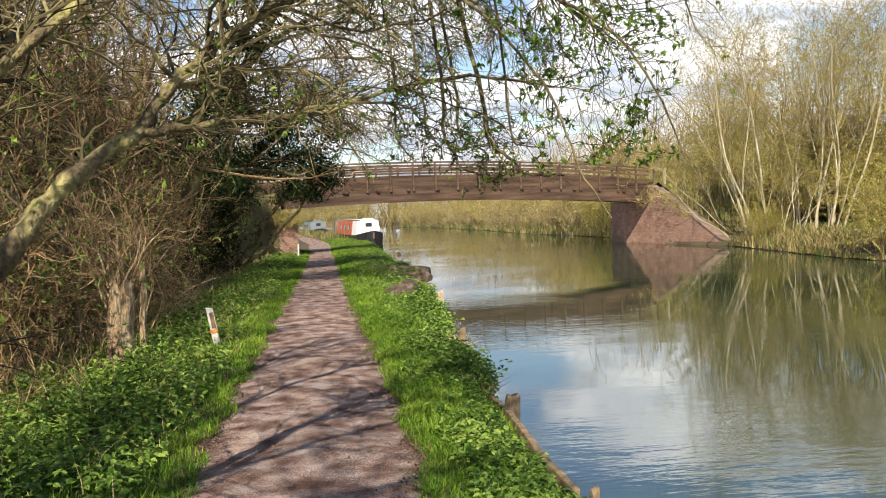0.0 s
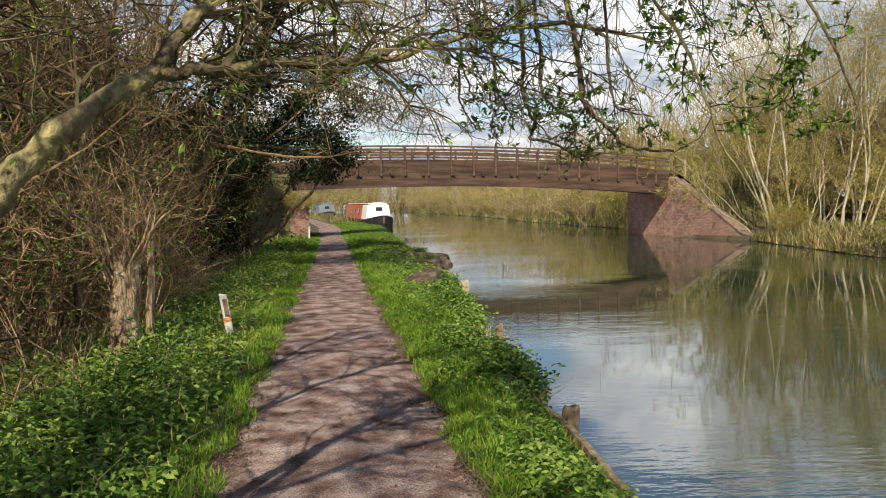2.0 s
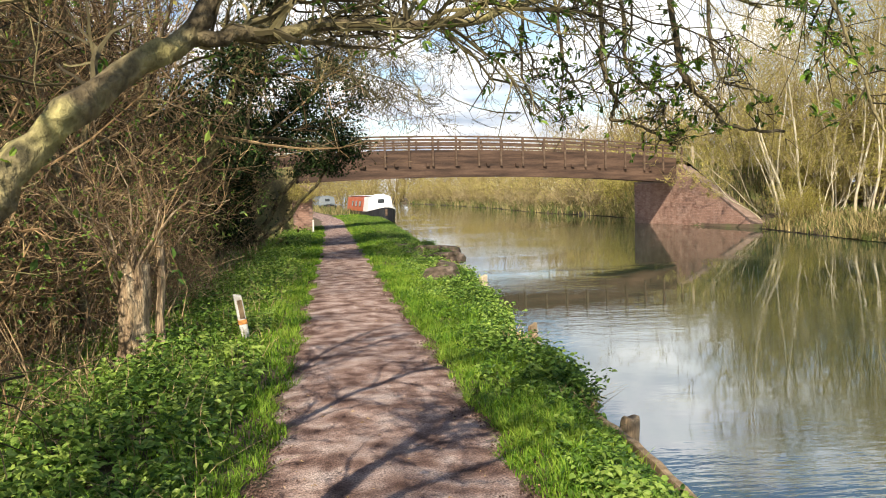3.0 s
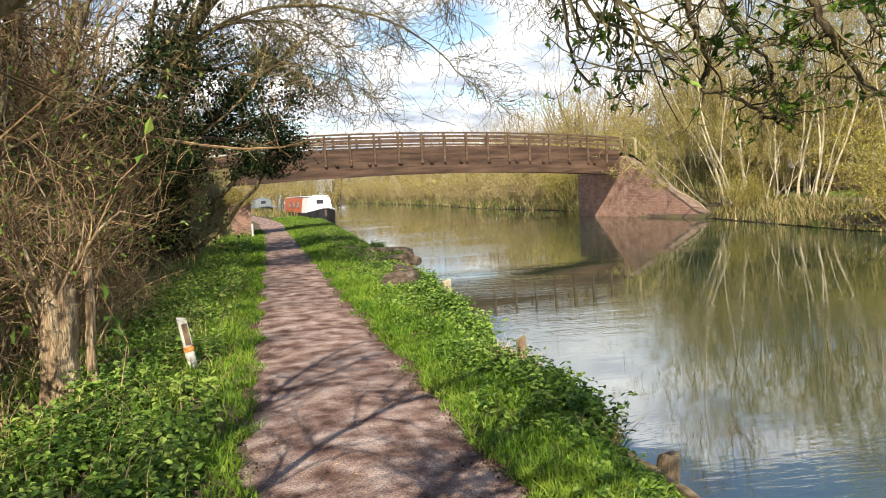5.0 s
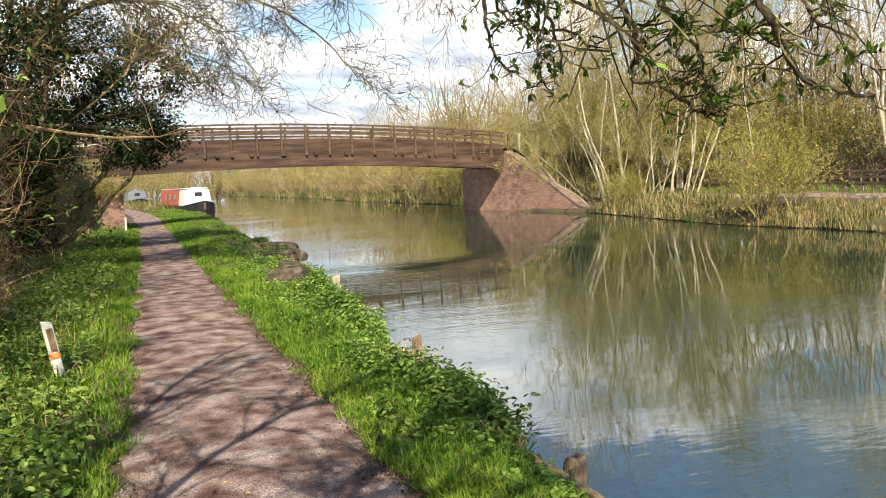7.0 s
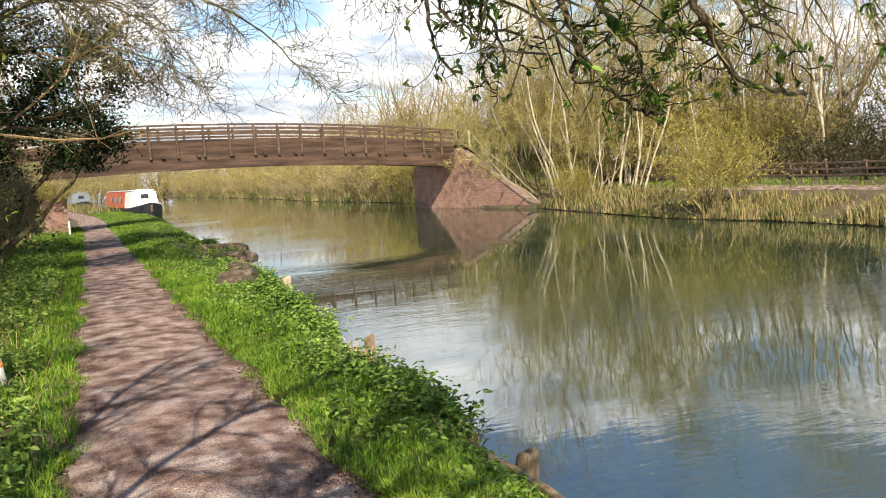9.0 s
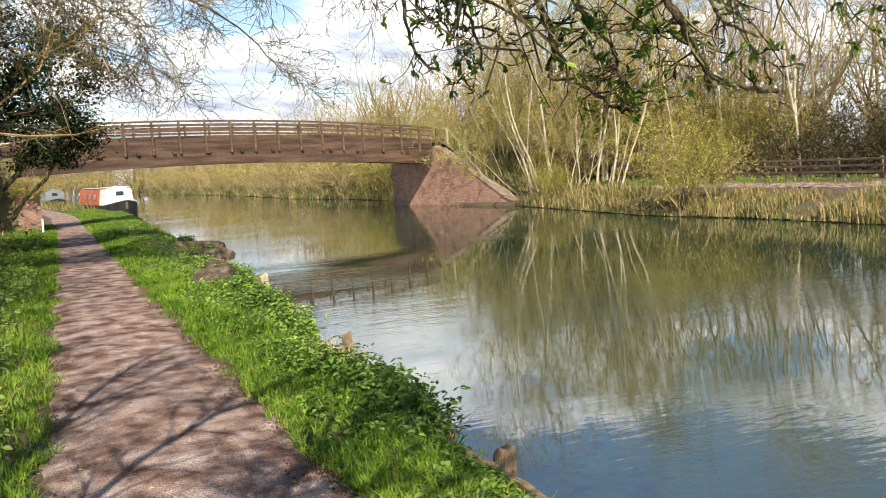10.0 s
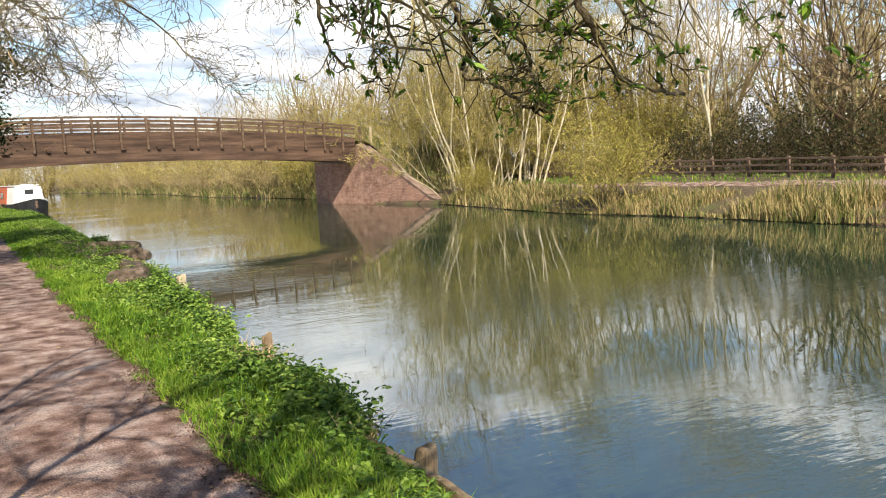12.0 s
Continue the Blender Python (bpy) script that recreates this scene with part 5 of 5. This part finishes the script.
for k in range(9):
    places_t.append((-22 + k * 5 + rs.uniform(-1, 1), 172 + rs.uniform(-8, 8), rs.uniform(0, 360), rs.uniform(1.0, 1.4)))
    places_b.append((-20 + k * 4.6, 160 + rs.uniform(-4, 4), rs.uniform(0, 360), 1.6))
    places_b.append((-21 + k * 3.2, 178 + rs.uniform(-3, 3), rs.uniform(0, 360), 1.9))
for x, y, k in ((-11, 14, 0.95), (-12, 20, 1.0), (-10, 26, 0.95), (-9, 32, 0.9), (-13, 9, 1.0), (-14, 30, 1.1), (-16, 18, 1.15), (-9, 38, 0.9), (-8.5, 21, 0.8), (-9.5, 16.5, 0.85), (-10, 11, 0.85), (-12, 5, 0.95),
                (35, 14, 1.1), (36, 20, 1.15), (37, 27, 1.15), (38, 33, 1.2), (34, 40, 1.1), (33, 8, 1.1), (31, 24, 0.9), (32, 46, 1.0), (30, 37, 0.95), (40, 24, 1.3), (40, 16, 1.3), (29, 30.5, 0.8), (23.5, 44, 0.95), (26.5, 42, 1.0), (25, 39, 0.9), (23.5, 49, 1.0)):
    places_t.append((x, y, rs.uniform(0, 360), k))
for x, y, k in ((-7.4, 14.6, 0.8), (-7.2, 18.6, 0.85), (-6.9, 23.2, 0.85), (-7.6, 28.0, 0.9), (-8.2, 12.4, 0.8)):
    places_t.append((x, y, rs.uniform(0, 360), k))
for x, y, k in ((34, 12, 1.3), (34, 17, 1.4), (34.5, 22, 1.4), (34, 27, 1.3), (33, 32, 1.3), (33, 38, 1.3)):
    places_b.append((x, y, rs.uniform(0, 360), k))
scatter(far_bush, places_b)
scatter(far_tan, places_w)
scatter(far_tree, places_t)


# ---- grass, nettles, reeds, litter ----
def spread_points(rng, count, x0, x1, y0, y1, power=1.0):
    """Points relative to the path's middle; denser where y is small."""
    y = y0 + (y1 - y0) * rng.random(count) ** power
    x = rng.uniform(x0, x1, count)
    return x, y


def patch(x, y):
    """0 to 1 in patches about a metre wide: where leafy plants win over grass."""
    v = np.sin(x * 2.1 + 1.3 * np.sin(y * 0.9)) * np.sin(y * 1.45 + 0.8 * np.sin(x * 1.7)) + 0.5 * np.sin(y * 3.3 + x * 2.2)
    return 1 / (1 + np.exp(-3.5 * v))


def build_verges():
    rng = np.random.default_rng(3)
    sets = []
    for side in (-1, 1):
        y = 2.0 + 40 * rng.random(46000) ** 2.0
        half = np.interp(y, (0, 7, 14, 24), (0.74, 0.73, 0.64, 0.58))
        u = rng.random(len(y)) ** 1.25 * (0.75 if side < 0 else 0.95)
        x = along(PATH_MID, y) + side * (half + u - 0.03 + 0.06 * np.sin(y * 3.7 + side) + 0.04 * np.sin(y * 9.1))
        ok = (x < along(EDGE_LEFT, y) - 0.03) & (rng.random(len(y)) > 0.75 * patch(x, y) * np.clip(u / 0.35, 0, 1))
        sets.append(np.stack([x, y, ground_z(x, y) - 0.01], 1)[ok])
    y = 2.4 + 16 * rng.random(21000) ** 1.6
    x = along(PATH_MID, y) + 0.68 + 0.62 * rng.random(len(y)) ** 1.4 + 0.05 * np.sin(y * 4.1)
    sets.append(np.stack([x, y, ground_z(x, y) - 0.01], 1))
    for side in (-1, 1):
        y = rng.uniform(-9, 2.4, 15000)
        u = rng.random(len(y)) ** 1.25 * (1.6 if side < 0 else 0.7)
        x = along(PATH_MID, y) + side * (0.73 + u)
        sets.append(np.stack([x, y, ground_z(x, y) - 0.01], 1)[x < along(EDGE_LEFT, y) - 0.03])
    y = rng.uniform(34, 62, 9000)
    x = rng.uniform(0, 1, len(y))
    x = along(PATH_MID, y) + 0.6 + (along(EDGE_LEFT, y) - 0.05 - along(PATH_MID, y) - 0.6) * x
    sets.append(np.stack([x, y, ground_z(x, y) - 0.01], 1))
    pos = np.concatenate(sets)
    tuft = 0.55 + 0.45 * np.sin(pos[:, 0] * 9 + 2 * np.sin(pos[:, 1] * 5)) * np.sin(pos[:, 1] * 7)
    h = rng.uniform(0.03, 0.105, len(pos)) * (0.45 + 1.0 * tuft)
    put("grass", blades_mesh("grass", pos, h, 0.005 + 0.0006 * pos[:, 1], 1.05, M_GRASS, rng), label="bright green grass tufts along the towpath edges", kind="stuff")
    x, y = spread_points(rng, 16000, -3.4, -1.2, 2.2, 60, 1.7)
    x = along(PATH_MID, y) + x
    pos = np.stack([x, y, ground_z(x, y) - 0.01], 1)
    put("grass", blades_mesh("grass", pos, rng.uniform(0.05, 0.2, len(pos)), 0.006 + 0.0006 * pos[:, 1], 0.9, M_GRASS, rng), label="long loose grass among the bank plants", kind="stuff")


def plants(rng, x, y, height, pairs, size, z=None):
    """Upright stems with opposite pairs of leaves: leaf bases, directions and sizes."""
    pos, way, sz = [], [], []
    base = np.stack([x, y, ground_z(x, y) if z is None else z], 1)
    k = len(x)
    tilt = rng.normal(0, 0.25, (k, 2))
    turn = rng.uniform(0, np.pi, k)
    for q in range(pairs):
        f = (q + 1.0) / pairs
        c = base + np.stack([tilt[:, 0] * height * f, tilt[:, 1] * height * f, height * f], 1)
        a = turn + q * np.pi / 2
        for s in (0, np.pi):
            pos.append(c)
            droop = rng.uniform(-0.5, 0.25, k)
            way.append(np.stack([np.cos(a + s), np.sin(a + s), droop], 1) + rng.normal(0, 0.2, (k, 3)))
            sz.append(size * rng.uniform(0.6, 1.25, k) * (1.15 - 0.5 * f))
    return np.concatenate(pos), np.concatenate(way), np.concatenate(sz)


def build_nettles():
    rng = np.random.default_rng(4)
    # left verge, behind the grass strip
    x, y = spread_points(rng, 15000, -3.3, -0.95, 2.3, 38, 2.0)
    x = along(PATH_MID, y) + x
    deep = along(PATH_MID, y) - x
    ok = rng.random(len(x)) < np.clip(patch(x, y) + np.clip((deep - 1.35) * 1.2, 0, 0.8), 0.06, 1) * np.where((y > 8.5) & (deep > 2.0 + 0.25 * np.sin(y * 2.1)), 0.2, 1)
    x, y = x[ok], y[ok]
    p1 = plants(rng, x, y, rng.uniform(0.05, 0.22, len(x)) * (0.6 + 0.7 * patch(x * 1.7, y * 1.3)), 3, 0.078)
    put("nettles", leaves_mesh("nettles", p1[0], p1[1], p1[2], M_NETTLE, rng, 0.72, 0.25, True), label="young nettles and ground ivy covering the verge", kind="stuff")
    # the verge behind
    x, y = spread_points(rng, 4200, -3.3, -0.95, -8, 2.4)
    x = along(PATH_MID, y) + x
    p0 = plants(rng, x, y, rng.uniform(0.05, 0.2, len(x)), 3, 0.08)
    put("nettles", leaves_mesh("nettles", p0[0], p0[1], p0[2], M_NETTLE, rng, 0.72, 0.25, True), label="young nettles and ground ivy covering the verge", kind="stuff")
    # right bank up to the water
    y = 2.3 + 50 * rng.random(13000) ** 2.0
    el, pm = along(EDGE_LEFT, y), along(PATH_MID, y)
    u = rng.random(len(y)) ** 0.6
    x = (pm + 0.85) + (el - 0.04 - pm - 0.85) * u
    ok = rng.random(len(x)) < np.clip(patch(x, y) + np.clip((u - 0.6) * 1.6, 0, 1), 0.05, 1)
    ok &= ~((y > 4.4) & (y < 7.5) & (x > 1.27))
    x, y, u = x[ok], y[ok], u[ok]
    p2 = plants(rng, x, y, (rng.uniform(0.03, 0.11, len(x)) + 0.06 * u * patch(x * 0.5, y * 1.2)), 3, 0.064)
    put("nettles", leaves_mesh("nettles", p2[0], p2[1], p2[2], M_NETTLE, rng, 0.72, 0.25, True), label="leafy green bankside plants spilling to the water", kind="stuff")
    # leaves hanging over the edge
    y = 2.3 + 45 * rng.random(9000) ** 2.0
    x = along(EDGE_LEFT, y) + rng.uniform(-0.07, 0.05, len(y))
    free = ~((y > 4.4) & (y < 7.45))
    x, y = x[free], y[free]
    z = rng.uniform(-0.38, -0.12, len(y))
    pos = np.stack([x, y, z], 1)
    way = np.stack([rng.uniform(0.1, 0.7, len(y)), rng.normal(0, 0.7, len(y)), rng.uniform(-0.9, 0.2, len(y))], 1)
    put("ivy", leaves_mesh("ivy", pos, way, rng.uniform(0.035, 0.08, len(y)), M_NETTLE, rng, 0.7, 0.25, True), label="dark green creepers hanging over the bank edge", kind="stuff")
    # a taller clump of darker leaves by the near stake
    x, y = [], []
    for cx, cy, k in ((1.3, 7.9, 420), (1.2, 8.5, 160), (1.44, 11.4, 160), (1.5, 12.9, 300), (1.5, 14.0, 200), (1.75, 16.4, 200), (1.9, 20.5, 260), (1.9, 25.0, 260)):
        x.append(cx + rng.normal(0, 0.09, k))
        y.append(cy + rng.normal(0, 0.26, k))
    x, y = np.concatenate(x), np.concatenate(y)
    x = np.minimum(x, along(EDGE_LEFT, y) + 0.05)
    k = len(x)
    p3 = plants(rng, x, y, rng.uniform(0.1, 0.3, k), 4, 0.07)
    put("bramble_clump", leaves_mesh("bramble_clump", p3[0], p3[1], p3[2], M_NETTLE, rng, 0.72, 0.25, True), label="dark leafy bramble clumps on the bank edge", kind="stuff")


def build_litter():
    rng = np.random.default_rng(6)
    # dry stalks in the thicket's foot and along the verge
    x, y = spread_points(rng, 7000, -6.5, -2.1, 2.5, 36, 1.4)
    x = along(PATH_MID, y) + x
    pos = np.stack([x, y, ground_z(x, y) - 0.01], 1)
    put("dry_stalks", blades_mesh("dry_stalks", pos, rng.uniform(0.08, 0.45, len(pos)), 0.007 + 0.0006 * y, 1.5, M_DRY, rng), label="dead straw-coloured stalks at the thicket's foot", kind="stuff")
    x, y = spread_points(rng, 900, -2.4, -0.9, 3, 20, 1.5)
    x = along(PATH_MID, y) + x
    pos = np.stack([x, y, ground_z(x, y)], 1)
    put("dry_stalks", blades_mesh("dry_stalks", pos, rng.uniform(0.08, 0.35, len(pos)), 0.006, 1.1, M_DRY, rng), label="scattered dry stalks in the verge", kind="stuff")
    # dead straw round the stakes at the water's edge
    y = np.concatenate([rng.normal(9.6, 0.22, 500), rng.normal(7.45, 0.12, 160), rng.normal(18.2, 0.5, 500), rng.normal(22.0, 0.8, 500)])
    x = along(EDGE_LEFT, y) - np.abs(rng.normal(0.05, 0.09, len(y)))
    pos = np.stack([x, y, ground_z(x, y)], 1)
    put("dry_stalks", blades_mesh("dry_stalks", pos, rng.uniform(0.06, 0.22, len(pos)), 0.006 + 0.0004 * y, 1.3, M_DRY, rng), label="dead straw tufts round the bank stakes", kind="stuff")
    # crumbs and small stones on the path
    x, y = spread_points(rng, 7000, -0.75, 0.72, 2.5, 20, 1.8)
    x = along(PATH_MID, y) + x * np.interp(y, (7, 20), (1, 0.85))
    s = rng.uniform(0.003, 0.008, len(x)) * (1 + (rng.random(len(x)) < 0.03))
    o = np.array([(1, 0, 0), (-0.5, 0.87, 0), (-0.5, -0.87, 0), (0, 0, 1.0)])
    v = (np.stack([x, y, np.full(len(x), 0.018)], 1)[:, None, :] + o[None] * s[:, None, None] * rng.uniform(0.7, 1.3, (len(x), 4, 1))).reshape(-1, 3)
    i = np.arange(len(x))[:, None] * 4
    put("gravel", mesh_from("gravel", v, [np.concatenate([i + np.array([[0, 1, 3]]), i + np.array([[1, 2, 3]]), i + np.array([[2, 0, 3]])])], M_PATH), label="loose crumbs of gravel on the towpath", kind="stuff")
    # dark soil crumbling from the verges on to the path
    y = 2.4 + 14 * rng.random(15000) ** 1.7
    side = np.where(rng.random(len(y)) < 0.72, 1, -1)
    half = np.interp(y, (0, 7, 14, 24), (0.74, 0.73, 0.64, 0.58))
    x = along(PATH_MID, y) + side * (half + 0.06 - np.abs(rng.normal(0, 0.12, len(y))) * (0.6 + 0.6 * np.sin(y * 2.3 + side) * np.sin(y * 5.1)))
    s = rng.uniform(0.004, 0.012, len(x))
    v = (np.stack([x, y, np.maximum(ground_z(x, y), 0.016)], 1)[:, None, :] + o[None] * s[:, None, None] * rng.uniform(0.7, 1.4, (len(x), 4, 1))).reshape(-1, 3)
    i = np.arange(len(x))[:, None] * 4
    put("soil", mesh_from("soil", v, [np.concatenate([i + np.array([[0, 1, 3]]), i + np.array([[1, 2, 3]]), i + np.array([[2, 0, 3]])])], M_SOIL), label="crumbled dark soil along the towpath edges", kind="stuff")
    # last year's leaves and twigs on the path edge
    x, y = spread_points(rng, 420, -0.9, 0.85, 2.5, 18, 1.5)
    pos = np.stack([along(PATH_MID, y) + x, y, np.full(len(x), 0.03)], 1)
    way = np.stack([rng.normal(0, 1, len(x)), rng.normal(0, 1, len(x)), rng.normal(0, 0.1, len(x))], 1)
    put("leaf_litter", leaves_mesh("leaf_litter", pos, way, rng.uniform(0.012, 0.035, len(x)), M_TWIG, rng, 0.4), label="scraps of dead leaf on the path", kind="stuff")


M_SEDGE = material("sedge_blade", [(0.3, (0.10, 0.13, 0.03)), (0.5, (0.20, 0.18, 0.06)), (0.72, (0.34, 0.27, 0.12))], 0.7, 0.8, 0, 20, island=0.6, translucent=0.2)


def build_reeds():
    rng = np.random.default_rng(8)
    y = rng.uniform(3, 29, 17000)
    er = along(EDGE_RIGHT, y)
    x = er + rng.uniform(-0.3, 1.7, len(y))
    pos = np.stack([x, y, np.maximum(ground_z(x, y) - 0.1, WATER_Z - 0.1)], 1)
    tuft = np.clip(0.5 + 0.55 * np.sin(y * 1.9) * np.sin(y * 0.7 + 1) + 0.25 * np.sin(y * 5.3 + x * 3), 0.15, 1)
    put("reeds", blades_mesh("reeds", pos, rng.uniform(0.25, 0.95, len(pos)) * tuft * np.interp(y, (3, 15, 19, 23, 29), (1.1, 1.0, 0.8, 0.5, 0.4)) + 0.06, 0.026, 0.6, M_REED, rng), label="straw and green reeds fringing the far bank", kind="stuff")
    y = rng.uniform(27, 60, 9000)
    er = along(EDGE_RIGHT, y)
    x = er + rng.uniform(-0.2, 2.2, len(y))
    ok = (y < 35.4) | (y > 45)
    x, y = x[ok], y[ok]
    pos = np.stack([x, y, ground_z(x, y) - 0.1], 1)
    put("dry_grass", blades_mesh("dry_grass", pos, rng.uniform(0.2, 0.7, len(pos)), 0.035, 0.9, M_REED, rng), label="tangled straw-coloured grass on the far bank", kind="stuff")
    # straw and sedge along the water beyond the bridge, on both banks
    y = 44 + 110 * rng.random(15000) ** 1.3
    right_side = rng.random(len(y)) < 0.7
    x = np.where(right_side, along(EDGE_RIGHT, y) + rng.uniform(-0.25, 2.2, len(y)), along(EDGE_LEFT, y) + rng.uniform(-2.2, 0.1, len(y)))
    ok = (np.abs(x - along(PATH_MID, y)) > 0.75) & (((y > 46.5) & right_side) | ((y > 64) & ~right_side))
    x, y = x[ok], y[ok]
    pos = np.stack([x, y, np.maximum(ground_z(x, y) - 0.1, WATER_Z - 0.05)], 1)
    put("sedge", blades_mesh("sedge", pos, rng.uniform(0.25, 0.8, len(pos)), 0.06, 0.9, M_SEDGE, rng), label="straw and olive sedge lining the canal beyond the bridge", kind="stuff")
    x, y = rng.uniform(21, 25, 4200), rng.uniform(2, 40, 4200)
    pos = np.stack([x, y, ground_z(x, y) - 0.02], 1)
    put("grass", blades_mesh("grass", pos, rng.uniform(0.05, 0.16, len(pos)), 0.04, 0.7, M_GRASS, rng), label="green grass strip before the far fence", kind="stuff")


def build_bank_straw():
    rng = np.random.default_rng(12)
    for s0, way in ((14.62, 1), (-5.2, -1)):
        u, v = rng.uniform(0, 12, 5000), rng.uniform(-5.5, 7, 5000)
        z = embank_z(u, v)
        ok = z > 0.0
        u, v, z = u[ok], v[ok], z[ok]
        p_ = np.array(BRIDGE_A)[None] + np.array(BRIDGE_DIR)[None] * (s0 + way * u)[:, None] + np.array(BRIDGE_N)[None] * v[:, None]
        p_[:, 2] = z - 0.03
        p_ = p_[(way > 0) | (p_[:, 0] < -4.2) | (p_[:, 1] > 37.0)]
        put("dry_grass", blades_mesh("dry_grass", p_, rng.uniform(0.15, 0.5, len(p_)), 0.04, 0.9, M_SEDGE, rng), label="rough straw grass on the bridge approach bank", kind="stuff")


build_verges()
build_bank_straw()
build_nettles()
build_litter()
build_reeds()


# ---- bricks, laid last ----
def lay_bricks():
    brick = bpy.data.meshes.new("brick")
    bm = box_bm((0.215, 0.03, 0.065), (0, 0, 0), 0.004)
    bm.to_mesh(brick)
    bm.free()
    brick.materials.append(M_BRICK)
    for (w, a, d, nrm, run), z0, top in BRICK_JOBS:
        turn = Matrix.Rotation(math.atan2(d.y, d.x), 4, "Z")
        singles, rest, z, row = 0, [], z0, 0
        while z < 2.7:
            u = 0.11 + (row % 2) * 0.1125
            while u < run - 0.1:
                if z + 0.07 < min(top(max(u - 0.1, 0)), top(min(u + 0.1, run))):
                    c = a + d * u + nrm * random.uniform(-0.004, 0.002)
                    m = Matrix.Translation((c.x, c.y, z + 0.0325)) @ turn @ pose(0, 0, 0, 0, 0, random.uniform(-1, 1))
                    rest.append(m)
                u += 0.225
            z += 0.075
            row += 1
        near = sorted(range(len(rest)), key=lambda k: rest[k].translation.y)
        single = set(near[:300])
        for k in sorted(single):
            put("brick", brick, w, at=rest[k])
        left = [m for k, m in enumerate(rest) if k not in single]
        if left:
            co = np.array([v.co for v in brick.vertices])
            quads = [p_.vertices[:] for p_ in brick.polygons]
            tri3 = [q for q in quads if len(q) == 3]
            tri4 = [q for q in quads if len(q) == 4]
            vs, f3, f4 = [], [], []
            for k, m in enumerate(left):
                mm = np.array(m)
                vs.append(co @ mm[:3, :3].T + mm[:3, 3])
                f4.append(np.array(tri4) + k * len(co))
                if tri3:
                    f3.append(np.array(tri3) + k * len(co))
            faces = [np.concatenate(f4)] + ([np.concatenate(f3)] if f3 else [])
            put("brickwork", mesh_from("brickwork", np.concatenate(vs), faces, M_BRICKS), w, kind="stuff")


M_BRICKS = material("red_brick_courses", [(0.2, (0.22, 0.115, 0.082)), (0.5, (0.32, 0.19, 0.14)), (0.8, (0.42, 0.27, 0.205))], 3.0, 0.9, 0.5, 60, island=0.25, fine=0.75)
lay_bricks()
